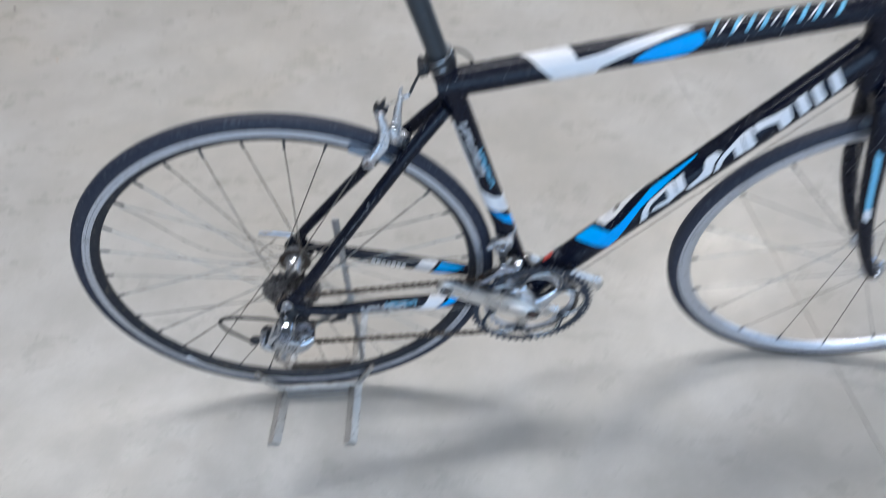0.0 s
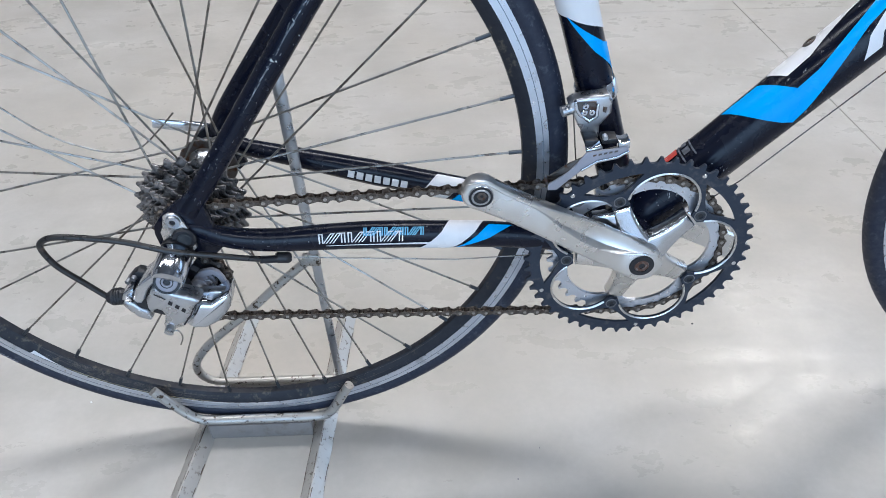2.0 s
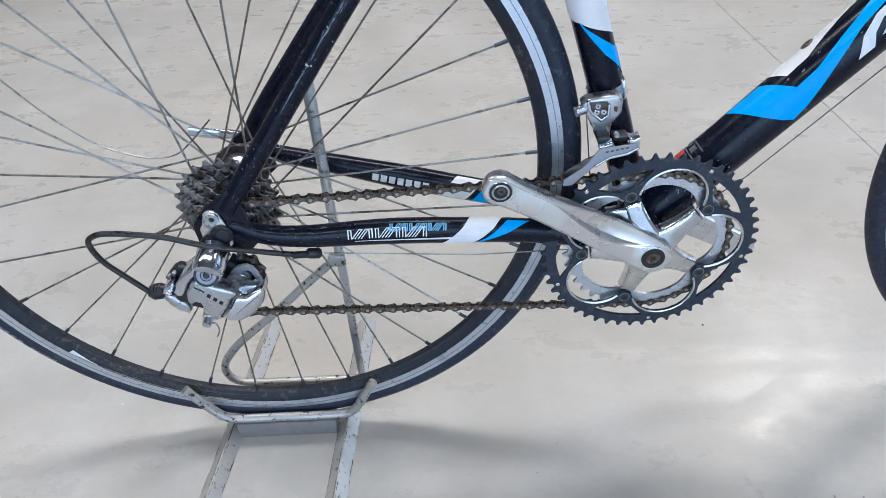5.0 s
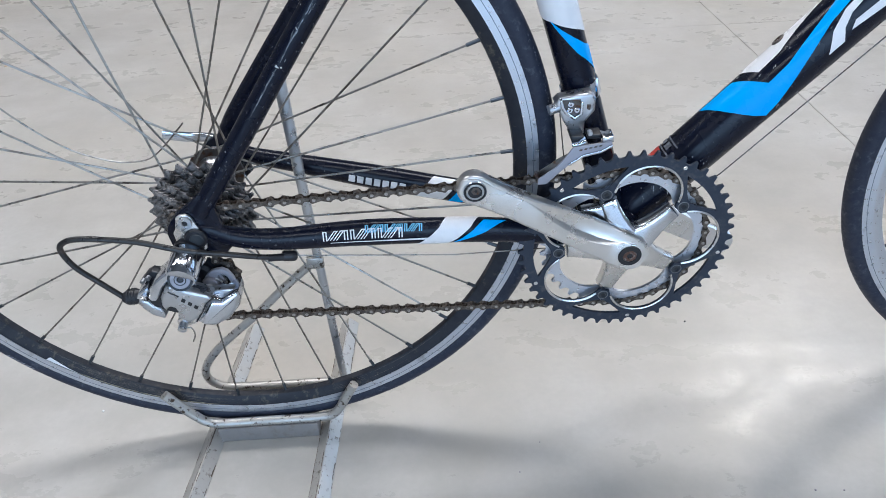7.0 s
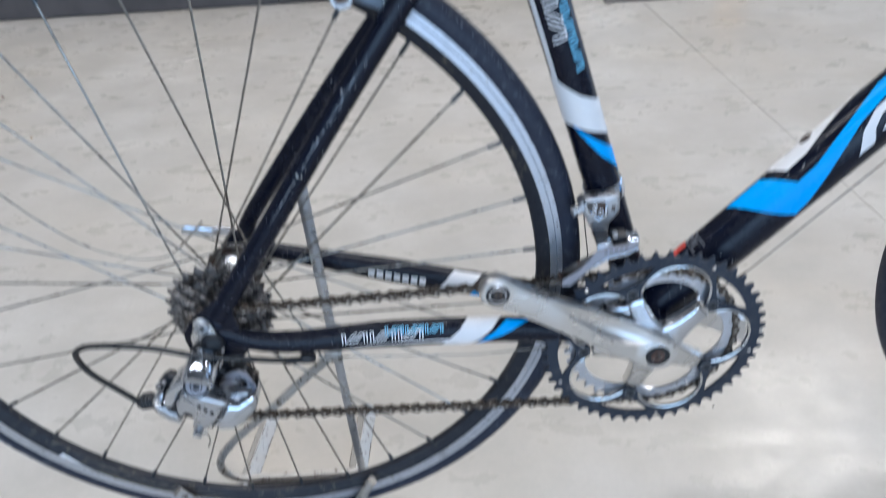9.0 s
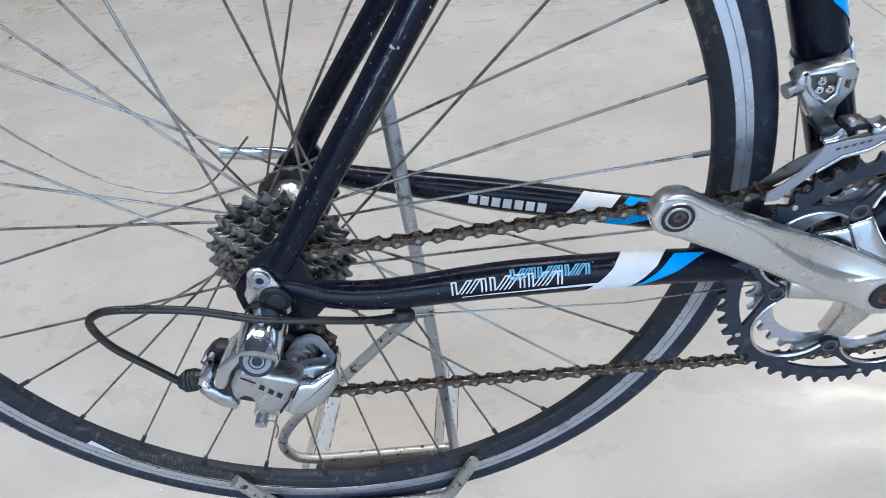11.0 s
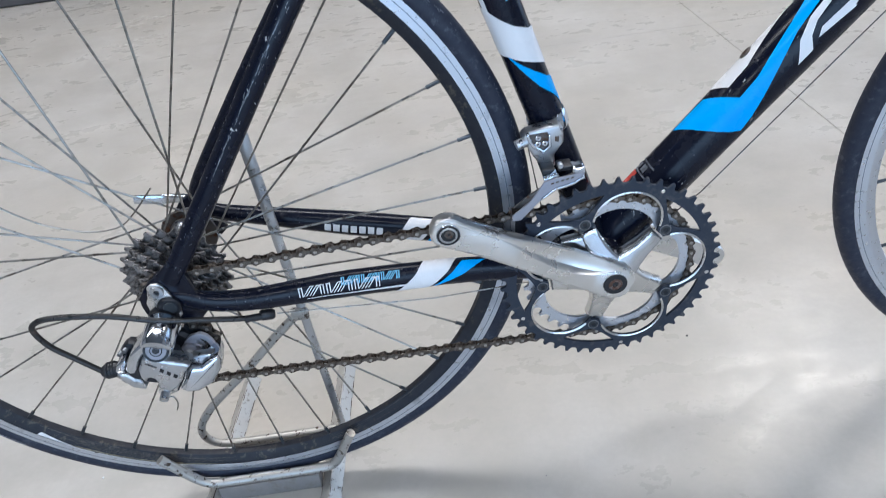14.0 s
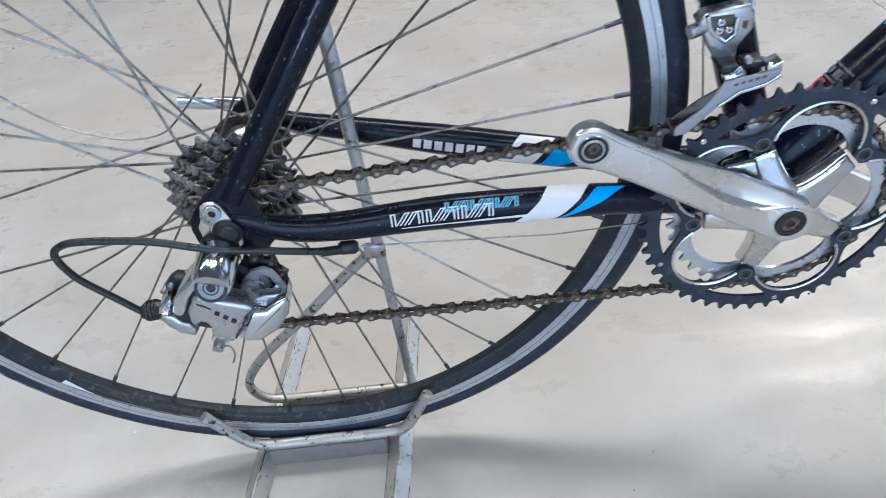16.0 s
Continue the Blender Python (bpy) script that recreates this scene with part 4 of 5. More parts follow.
part("pedal_axle_stub", ring((e[0] + 0.0006, 0, e[1] + 0.0010), 0.0016, 0.0046, -0.0699, -0.067, 6, 0.0006), M_BOLT, crank, "dark hex ring drawn for the depth of the hole")
part("crank_cap", ring((BX, 0, BZ), 0.0066, 0.0112, -0.0637, -0.0605, 28), M_BLACKP, crank, "black ring round the crank bolt")
part("crank_bolt", ring((BX, 0, BZ), 0.0030, 0.0068, -0.0633, -0.0595, 24), M_RUSTB, crank, "rusty crank bolt")
part("bolt_socket", disc((BX, 0, BZ), 0.0034, -0.0625, -0.0610, 6), M_BLACKP, crank)
# the arm on the other side points forwards
part("crank_arm", crank_mesh(True), M_ALU, bike, "polished silver crank arm", angle=32)
part("crank_spindle", tube([(BX, -0.060, BZ), (BX, 0.060, BZ)], 0.0085, 1, 18), M_BOLT, bike)

# chain: a path of pitch points
CY_R, CY_F = COG0 - COGP * 8, -0.0378
rp_c, rp_f = PITCH / (2 * math.sin(math.pi / 11)), PITCH / (2 * math.sin(math.pi / 39))
PU, PL = (0.0065, 0.2955), (-0.0165, 0.2625)       # jockey wheels
RJ = 0.0200
path = []


def arc_pts(c, r, a0, a1, y, n):
    return [(c[0] + r * math.cos(a), y, c[1] + r * math.sin(a)) for a in np.linspace(a0, a1, n)]


path += arc_pts((CX, CZ), rp_c - 0.0006, radians(275), radians(92), CY_R, 26)
path += arc_pts((BX, BZ), rp_f, radians(98), radians(-95), CY_F, 60)
path += arc_pts(PL, RJ, radians(-78), radians(-232), CY_R + 0.002, 24)
path += arc_pts(PU, RJ, radians(-52), radians(88), CY_R, 24)
path += [(0.012, CY_R, 0.325)]
pv = [Vector(p) for p in path]
cum = np.concatenate([[0], np.cumsum([(b - a).length for a, b in zip(pv, pv[1:])])])
nlink = int(cum[-1] / PITCH)
samples = [Vector([float(np.interp(i * PITCH, cum, [q[k] for q in pv])) for k in range(3)]) for i in range(nlink + 1)]


def link_mesh(outer):
    bm = bmesh.new()
    w = 0.0031 if outer else 0.0022
    h = 0.0043 if outer else 0.0039
    prof = [(h * math.cos(a), h * math.sin(a)) for a in np.linspace(math.pi * 0.62, math.pi * 1.38, 6)] + [(PITCH / 2, -0.0017)] + [(PITCH + h * math.cos(a), h * math.sin(a)) for a in np.linspace(-math.pi * 0.38, math.pi * 0.38, 6)] + [(PITCH / 2, 0.0017)]
    for sgn in (-1, 1):
        y0, y1 = sgn * w, sgn * (w - 0.0009)
        a = [bm.verts.new((x, y0, z)) for x, z in prof]
        b = [bm.verts.new((x, y1, z)) for x, z in prof]
        bm.faces.new(a)
        bm.faces.new(b)
        for i in range(len(prof)):
            bm.faces.new((a[i], a[(i + 1) % len(prof)], b[(i + 1) % len(prof)], b[i]))
    for x in (0.0, PITCH):
        for r, l, mi in (((0.0016, 0.0037, 1),) if outer else ((0.0038, 0.0014, 0),)):
            a = [bm.verts.new((x + r * math.cos(t), -l, r * math.sin(t))) for t in np.linspace(0, 2 * math.pi, 10, endpoint=False)]
            b = [bm.verts.new((x + r * math.cos(t), l, r * math.sin(t))) for t in np.linspace(0, 2 * math.pi, 10, endpoint=False)]
            fs = [bm.faces.new(a), bm.faces.new(b)] + [bm.faces.new((a[i], a[(i + 1) % 10], b[(i + 1) % 10], b[i])) for i in range(10)]
            for f in fs:
                f.material_index = mi
    bmesh.ops.recalc_face_normals(bm, faces=bm.faces[:])
    me = bpy.data.meshes.new("chain_link")
    bm.to_mesh(me)
    bm.free()
    me.materials.append(M_CHAIN)
    me.materials.append(M_PIN)
    return me


LM = (link_mesh(True), link_mesh(False))
chain_head = part("chain", tube([tuple(samples[0] + Vector((0, -0.0036, 0))), tuple(samples[0] + Vector((0, 0.0036, 0)))], 0.0018, 1, 10), M_CHAIN, bike, "rusty brown chain")
for i in range(nlink):
    a, b = samples[i], samples[i + 1]
    d = (b - a).normalized()
    up = Vector((0, -1, 0)).cross(d).normalized()
    side = d.cross(up).normalized() * -1
    m = Matrix((d, -side, up)).transposed().to_4x4()
    m.translation = a
    link("link", LM[i % 2], chain_head, "", m)

# rear derailleur
rd = part("rear_derailleur", plate([[(-0.0293, 0.3091), (-0.0240, 0.3120), (-0.0118, 0.3043), (0.0035, 0.2981), (0.0076, 0.2941), (0.0012, 0.2884), (-0.0035, 0.2794), (-0.0098, 0.2711), (-0.0188, 0.2663), (-0.0275, 0.2735), (-0.0254, 0.2800), (-0.0268, 0.2850), (-0.0300, 0.2868), (-0.0335, 0.2850), (-0.0352, 0.2815), (-0.0374, 0.2880), (-0.0364, 0.2972)]], -0.0720, -0.0890, 0.0030, 4), M_SATIN, bike, "silver rear derailleur with worn alloy body", angle=35)
# Black backing, added so the gaps between the links read as shade.
part("link_core", plate([[(-0.0500, 0.2980), (-0.0480, 0.2830), (-0.0330, 0.2760), (-0.0180, 0.2700), (-0.0080, 0.2800), (-0.0090, 0.2920), (-0.0170, 0.3020), (-0.0330, 0.3110)]], -0.0560, -0.0830, 0.001, 1), M_BLACKP, rd, "black backing that paints the gaps between the links as shade")
part("upper_link", plate([[(-0.0180, 0.3320), (-0.0185, 0.3235), (-0.0250, 0.3170), (-0.0302, 0.3112), (-0.0358, 0.3010), (-0.0390, 0.2968), (-0.0435, 0.2972), (-0.0456, 0.3010), (-0.0416, 0.3107), (-0.0345, 0.3200), (-0.0263, 0.3262)]], -0.0680, -0.0922, 0.0032, 4), M_CHROME, rd, "bright upper link", angle=40)
part("lower_link", plate([[(-0.0552, 0.2965), (-0.0480, 0.2935), (-0.0440, 0.2868), (-0.0392, 0.2850), (-0.0368, 0.2760), (-0.0396, 0.2724), (-0.0488, 0.2768), (-0.0544, 0.2843), (-0.0582, 0.2917)]], -0.0660, -0.0876, 0.0024, 3), M_SATIN, rd, "bright lower link", angle=40)
part("link_pin", disc((-0.0455, 0, 0.2835), 0.0026, -0.0884, -0.0860, 14), M_SATIN, rd)
part("hanger", plate([[(-0.0100, 0.3668), (-0.0085, 0.3718), (-0.0045, 0.3745), (0.0005, 0.3745), (0.0045, 0.3715), (0.0085, 0.3600), (0.0120, 0.3480), (0.0110, 0.3376), (0.0030, 0.3320), (-0.0070, 0.3330), (-0.0132, 0.3402), (-0.0141, 0.3487), (-0.0144, 0.3560), (-0.0115, 0.3610)]], -0.0676, -0.0708, 0.0008, 2), M_ALU, bike, "silver derailleur hanger")
part("hanger_bolt", ring((-0.0010, 0, 0.3675), 0.0026, 0.0060, -0.0735, -0.0700, 20), M_SATIN, rd, "hanger bolt")
part("hanger_bolt_socket", disc((-0.0010, 0, 0.3675), 0.0028, -0.0726, -0.0700, 6), M_BLACKP, rd)
part("mounting_pivot", disc((0.0040, 0, 0.3500), 0.0100, -0.0738, -0.0660, 28, 0.0015), M_BLACKP, rd, "black mounting pivot")
part("pivot_face", disc((0.0050, 0, 0.3500), 0.0060, -0.0745, -0.0730, 22, 0.0005), M_POST, rd)
part("upper_knuckle", Sweep([(-0.0056, -0.0735, 0.3361, 0.0120), (-0.0057, -0.0765, 0.3357, 0.0140), (-0.0062, -0.1015, 0.3328, 0.0136), (-0.0065, -0.1045, 0.3320, 0.0122)]).mesh(36), M_CHROME, rd, "shiny round knuckle", angle=40)
part("knuckle_flange", Sweep([(-0.0040, -0.060, 0.3395, 0.0135), (-0.0055, -0.0730, 0.3362, 0.0135)]).mesh(28), M_BLACKP, rd)
part("knuckle_tab", plate([[(0.0015, 0.3400), (0.0060, 0.3330), (0.0070, 0.3270), (0.0040, 0.3230), (0.0010, 0.3270)]], -0.0700, -0.0790, 0.0016, 2), M_CHROME, rd, "stop tab")
mk = Matrix.Translation((-0.0066, -0.1050, 0.3318)) @ pose(0, 0, 0, -18, 0, 7)
part("knuckle_ring", moved(ring((0, 0, 0), 0.0086, 0.0106, -0.0005, 0.0015, 32, 0.0001), mk), M_BLACKP, rd)
part("knuckle_bolt", moved(ring((0, 0, 0), 0.0030, 0.0085, -0.0008, 0.002, 28), mk), M_CAST, rd, "hex bolt")
part("bolt_step", moved(ring((0, 0, 0), 0.0044, 0.0052, -0.0011, 0.000, 24, 0.0001), mk), M_BLACKP, rd)
part("bolt_socket", moved(disc((0, 0, 0), 0.0031, -0.0002, 0.002, 6), mk), M_BLACKP, rd)
part("lower_knuckle", plate([[(0.0010, 0.2860), (0.0060, 0.2890), (0.0136, 0.2862), (0.0219, 0.2915), (0.0300, 0.2940), (0.0305, 0.2860), (0.0272, 0.2752), (0.0174, 0.2630), (0.0040, 0.2573), (-0.0065, 0.2600), (-0.0110, 0.2660), (-0.0040, 0.2767)]], -0.0600, -0.0868, 0.0062, 5, lambda x, z: 0.20 * (x - 0.005)), M_CHROME, rd, "rounded bright lower knuckle", angle=40)
part("knuckle_cap", plate([[(0.0026, 0.2945), (0.0087, 0.2990), (0.0190, 0.2990), (0.0300, 0.2985), (0.0305, 0.2945), (0.0166, 0.2880), (0.0110, 0.2885)]], -0.0740, -0.0830, 0.0020, 3), M_SATIN, rd, "alloy cap over the cage pivot", angle=40)
part("knuckle_seam", plate([hull_line([(-0.0112, 0.2690), (-0.0045, 0.2785), (0.0005, 0.2875)], [0.0007, 0.0008, 0.0008])], -0.0896, -0.0840, 0, 1), M_BLACKP, rd)
part("cap_seam", plate([hull_line([(0.0225, 0.2932), (0.0270, 0.2955), (0.0310, 0.2945)], [0.0006, 0.0007, 0.0006])], -0.0838, -0.0800, 0, 1), M_BLACKP, rd)
part("spring_housing", disc((-0.004, 0, 0.3060), 0.0135, -0.0715, -0.0600, 28, 0.003), M_BLACKP, rd, "dark spring housing")
part("adjuster_block", plate([[(-0.0585, 0.2985), (-0.0545, 0.3050), (-0.0500, 0.3080), (-0.0440, 0.3120), (-0.0440, 0.2960), (-0.0520, 0.2930)]], -0.0740, -0.0885, 0.0026, 3), M_CHROME, rd, "adjuster block", angle=40)
part("adjuster_cover", plate([[(-0.0530, 0.3110), (-0.0450, 0.3195), (-0.0400, 0.3224), (-0.0340, 0.3205), (-0.0420, 0.3100), (-0.0480, 0.3070)]], -0.0700, -0.0800, 0.0016, 2), M_BLACKP, rd, "dark adjuster cover")
barrel = part("barrel_adjuster", Sweep([(-0.0545, -0.083, 0.2990, 0.0052), (-0.058, -0.0835, 0.2985, 0.0070), (-0.067, -0.0845, 0.2980, 0.0070), (-0.071, -0.085, 0.2985, 0.0042)]).mesh(12), M_BLACKP, rd, "black barrel adjuster", angle=20)
for k in range(3):
    part("grip_ridge", Sweep([(-0.0595 - 0.0026 * k, -0.0837 - 0.0003 * k, 0.2984, 0.0077), (-0.0607 - 0.0026 * k, -0.0838 - 0.0003 * k, 0.2984, 0.0077)]).mesh(12), M_BLACKP, barrel)
for x, z in ((-0.0475, 0.3135), (-0.0420, 0.3170)):
    part("limit_screw", tube([(x, -0.074, z), (x - 0.003, -0.083, z - 0.001)], 0.0023, 1, 10), M_POSTL, rd)
part("stop_screw", tube([(-0.0190, -0.066, 0.3265), (-0.0250, -0.068, 0.3250)], 0.0016, 1, 8), M_BOLT, rd)
for u in (0.10, 0.50, 0.88):
    x, z = -0.0188 + 0.0116 * u, 0.2958 - 0.0110 * u
    part("model_mark", plate([[(x - 0.0016, z - 0.0008), (x + 0.0010, z - 0.0032), (x + 0.0030, z + 0.0002), (x + 0.0004, z + 0.0026)]], -0.0894, -0.0885, 0, 1), M_BLACKP, rd, "small dark marking bar")
part("model_line", plate([hull_line([(-0.0274, 0.3049), (-0.0200, 0.2992)], [0.0005, 0.0005])], -0.0894, -0.0885, 0, 1), M_BLACKP, rd)
part("clamp_bolt", tube([(-0.0255, -0.078, 0.2630), (-0.0268, -0.090, 0.2600)], 0.0040, 1, 12), M_SATIN, rd, "cable clamp bolt")
part("cable_arm", plate([hull_line([(-0.018, 0.268), (-0.026, 0.2635)], [0.007, 0.0055])], -0.0760, -0.0850, 0.002, 2), M_ALU, rd)
part("cable_tail", tube([(-0.0230, -0.088, 0.2605), (-0.0185, -0.088, 0.2600), (-0.0174, -0.088, 0.2517), (-0.0216, -0.087, 0.2420)], 0.0007, 6, 6), M_SPOKE, rd, "frayed cable end")
for c in (PU, PL):
    pl = part("jockey_wheel", plate([gear_loop(c, 11, 0.0175, 0.0212), circle_loop(c, 0.004, 16)], CY_R - 0.002, CY_R + 0.002, 0), M_BLACKP, rd, "dark jockey wheel", angle=25)
    part("jockey_hub", ring((c[0], 0, c[1]), 0.0035, 0.0098, CY_R - 0.0072, CY_R - 0.0060, 24), M_CAST, rd)
    part("jockey_bolt", disc((c[0], 0, c[1]), 0.0042, CY_R - 0.0085, CY_R + 0.006, 14), M_ALU, rd)
cage = [hull_line([PU, ((PU[0] + PL[0]) / 2 + 0.006, (PU[1] + PL[1]) / 2), PL], [0.0125, 0.0085, 0.0125])]
part("cage_plate", plate(cage, CY_R - 0.0062, CY_R - 0.0046, 0.0005, 1), M_ALU, rd, "outer cage plate", angle=50)
part("cage_plate", plate(cage, CY_R + 0.0042, CY_R + 0.0056, 0.0005, 1), M_ALU, rd, "inner cage plate", angle=50)
part("cage_hook", plate([[(0.0020, 0.3070), (0.0060, 0.3115), (0.0110, 0.3145), (0.0190, 0.3160), (0.0245, 0.3125), (0.0280, 0.3050), (0.0296, 0.2960), (0.0292, 0.2880), (0.0180, 0.2870), (0.0080, 0.2920), (0.0010, 0.2990)],
                         [(0.0140, 0.3080), (0.0185, 0.3098), (0.0221, 0.3066), (0.0244, 0.2990), (0.0240, 0.2945), (0.0160, 0.2930), (0.0142, 0.2993)]], -0.0695, -0.0735, 0.0006, 2), M_CAST, rd, "grey curved cage arm", angle=40)
# Black disc added behind the cage arm's hole to paint it as shade.
part("pulley_guard", disc((0.0150, 0, 0.3010), 0.0120, -0.0690, -0.0672, 24), M_BLACKP, rd)
part("pivot_disc", ring((0.0060, 0, 0.2999), 0.0030, 0.0078, -0.0775, -0.0730, 28, 0.0008), M_CAST, rd, "grey pivot disc")
part("pivot_screw", disc((0.0060, 0, 0.2999), 0.0032, -0.0765, -0.0730, 14), M_SATIN, rd)
part("pivot_collar", ring((0.0115, 0, 0.2990), 0.0050, 0.0068, -0.0750, -0.0730, 24, 0.0005), M_SATIN, rd)

# how far the pieces stand out from the wheel, in centimetres
OUT = {"rear_derailleur": 1.6, "link_core": 1.6, "model_mark": 1.6, "model_line": 1.6, "knuckle_seam": 1.4, "upper_link": 1.1, "lower_link": 1.3, "link_pin": 1.3, "adjuster_block": 0.5, "adjuster_cover": 0.3,
       "limit_screw": 0.3, "clamp_bolt": 1.7, "cable_arm": 1.6, "cable_tail": 1.6, "lower_knuckle": 0.8, "knuckle_cap": 0.1, "cap_seam": 0.1, "cage_hook": -0.5, "pulley_guard": -0.5, "pivot_disc": -0.5,
       "pivot_screw": -0.5, "pivot_collar": -0.5, "spring_housing": -0.5}
for ob in [rd] + [c for c in rd.children]:
    k = OUT.get(ob.name.split(".")[0], 0.0)
    ob.data.transform(Matrix.Translation((0.0044 * k, -0.010 * k, 0.0086 * k)))

# shift cable housing loop
part("shift_housing", Sweep([(*p, 0.0026) for p in ((-0.070, -0.085, 0.2985), (-0.0843, -0.086, 0.3173), (-0.0995, -0.087, 0.338), (-0.1052, -0.087, 0.3572), (-0.0985, -0.087, 0.3655), (-0.0819, -0.087, 0.3672), (-0.0414, -0.087, 0.3612), (-0.0044, -0.086, 0.3482), (0.0292, -0.080, 0.3370), (0.055, -0.073, 0.3265), (0.074, -0.0665, 0.3195))], 8).mesh(12), M_HOUS, bike, "black shift cable housing")
part("housing_ferrule", tube([(0.062, -0.0715, 0.3235), (0.078, -0.0650, 0.3185)], 0.0034, 1, 12), M_BLACKP, bike)
part("cable_stop", Sweep([(0.0735, -0.0650, 0.3200, 0.0040), (0.0750, -0.0645, 0.3195, 0.0050), (0.0840, -0.0625, 0.3175, 0.0050), (0.0860, -0.0620, 0.3170, 0.0036)]).mesh(14), M_BLACKP, bike)
part("shift_cable", tube([(0.088, -0.062, 0.317), (0.230, -0.048, 0.296), (0.380, -0.010, 0.268)], 0.0006, 1, 6), M_SPOKE, bike)
part("down_tube_cable", tube([(0.400, -0.006, 0.2660), (0.491, -0.0085, 0.3445), (0.800, -0.014, 0.698)], 0.0006, 1, 6), M_BOLT, bike, "thin bare shift cable")
part("down_tube_cable", tube([(0.400, 0.006, 0.2635), (0.800, 0.014, 0.690)], 0.0006, 1, 6), M_BOLT, bike)

# front derailleur
fd = part("front_derailleur", plate([[(0.3211, 0.4398), (0.3250, 0.4440), (0.3400, 0.4465), (0.3527, 0.4476), (0.3563, 0.4430), (0.3567, 0.4315), (0.3487, 0.4202), (0.3489, 0.4091), (0.3372, 0.4098), (0.3306, 0.4204)]], -0.0310, -0.0170, 0.0024, 3), M_SATIN, bike, "silver front derailleur", angle=45)
s0 = 0.152
cl = [ST.at(s0 + d, 0, 0) - Vector((0, -ST.rb[0], 0)) for d in (-0.0075, -0.006, 0.006, 0.0075)]
part("band_clamp", Sweep([(cl[0].x, 0, cl[0].z, 0.0168), (cl[1].x, 0, cl[1].z, 0.0176), (cl[2].x, 0, cl[2].z, 0.0176), (cl[3].x, 0, cl[3].z, 0.0168)]).mesh(28), M_CHROME, fd, "silver band clamp")
part("clamp_bolt", tube([(0.3255, -0.027, 0.4350), (0.3165, -0.029, 0.4330)], 0.0046, 1, 14), M_SATIN, fd)
# Raised dark plate stands for the shade inside the link's recess.
part("link_recess", plate([[(0.3270, 0.4430), (0.3430, 0.4430), (0.3435, 0.4310), (0.3384, 0.4272), (0.3310, 0.4325)]], -0.0316, -0.0305, 0.0003, 1), M_BOLT, fd, "dark plate painted as a shaded recess with screws")
part("link_rim", plate([hull_line([(0.3258, 0.4433), (0.3275, 0.4370), (0.3305, 0.4325), (0.3384, 0.4262), (0.3442, 0.4307), (0.3440, 0.4405)], [0.0013, 0.0014, 0.0015, 0.0016, 0.0014, 0.0012])], -0.0345, -0.0300, 0.0008, 2), M_CHROME, fd, "bright raised rim", angle=45)
for x, z in ((0.3345, 0.4395), (0.3400, 0.4340), (0.3340, 0.4340)):
    part("link_screw", ring((x, 0, z), 0.0008, 0.0026, -0.0340, -0.0312, 14), M_CHROME, fd)
# Another dark plate, for the shade in the side notch.
part("side_notch", plate([[(0.3490, 0.4380), (0.3525, 0.4375), (0.3520, 0.4320), (0.3490, 0.4335)]], -0.0314, -0.0305, 0.0003, 1), M_BOLT, fd)
part("pivot_block", box(0.3345, 0.3460, -0.045, -0.024, 0.4104, 0.4150, 0.0012), M_BLACKP, fd)
part("pivot_bar", box(0.3480, 0.3605, -0.047, -0.034, 0.4128, 0.4172, 0.0010), M_BLACKP, fd)
part("pivot_cap", disc((0.3497, 0, 0.4191), 0.0023, -0.0490, -0.0440, 16), M_SATIN, fd)
part("outer_link", plate([[(0.3345, 0.4113), (0.3400, 0.4120), (0.3460, 0.4150), (0.3482, 0.4110), (0.3433, 0.4084), (0.3350, 0.4082)]], -0.0440, -0.0520, 0.0014, 2), M_CHROME, fd, "bright link", angle=45)
part("stop_block", plate([[(0.3595, 0.4178), (0.3640, 0.4166), (0.3688, 0.4186), (0.3696, 0.4118), (0.3600, 0.4122)]], -0.0400, -0.0530, 0.0010, 2), M_CHROME, fd, "bright stop block", angle=45)
part("cage_plate", plate([[(0.3343, 0.4094), (0.3454, 0.4114), (0.3560, 0.4122), (0.3677, 0.4140), (0.3684, 0.4100), (0.3591, 0.4041), (0.3447, 0.4013), (0.3331, 0.3936), (0.3230, 0.3840), (0.3136, 0.3745), (0.3061, 0.3740), (0.3062, 0.3798), (0.3215, 0.3912), (0.3275, 0.3985)]], -0.0525, -0.0545, 0.0005, 2), M_CAST, fd, "dull outer cage plate", angle=45)
part("cage_rib", plate([hull_line([(0.3320, 0.3935), (0.3440, 0.4018), (0.3589, 0.4050), (0.3676, 0.4102)], [0.0010, 0.0012, 0.0012, 0.0010])], -0.0540, -0.0560, 0.0005, 2), M_CHROME, fd, "bright folded edge", angle=45)
for k in range(5):
    part("stamped_mark", plate([[(0.3400 + 0.0042 * k, 0.4062 + 0.0008 * k), (0.3425 + 0.0042 * k, 0.4066 + 0.0008 * k), (0.3428 + 0.0042 * k, 0.4082 + 0.0008 * k), (0.3402 + 0.0042 * k, 0.4078 + 0.0008 * k)]], -0.0547, -0.0540, 0, 1), M_BOLT, fd)
cage_i = [hull_line([(0.3080, 0.3690), (0.3290, 0.3830), (0.3470, 0.3920), (0.3690, 0.3990)], [0.0035, 0.0050, 0.0055, 0.0045])]
part("cage_plate", plate(cage_i, -0.0350, -0.0330, 0.0008, 2), M_BOLT, fd, "inner cage plate", angle=50)
part("cage_bridge", box(0.3655, 0.3690, -0.0535, -0.0335, 0.4060, 0.4110, 0.0012), M_SATIN, fd)
part("cage_tail", box(0.3055, 0.3090, -0.0530, -0.0340, 0.3738, 0.3765, 0.0010), M_BOLT, fd)
part("shift_cable", tube([(0.327, -0.026, 0.428), (0.338, -0.020, 0.360), (0.372, -0.006, 0.268)], 0.0006, 1, 6), M_SPOKE, fd)

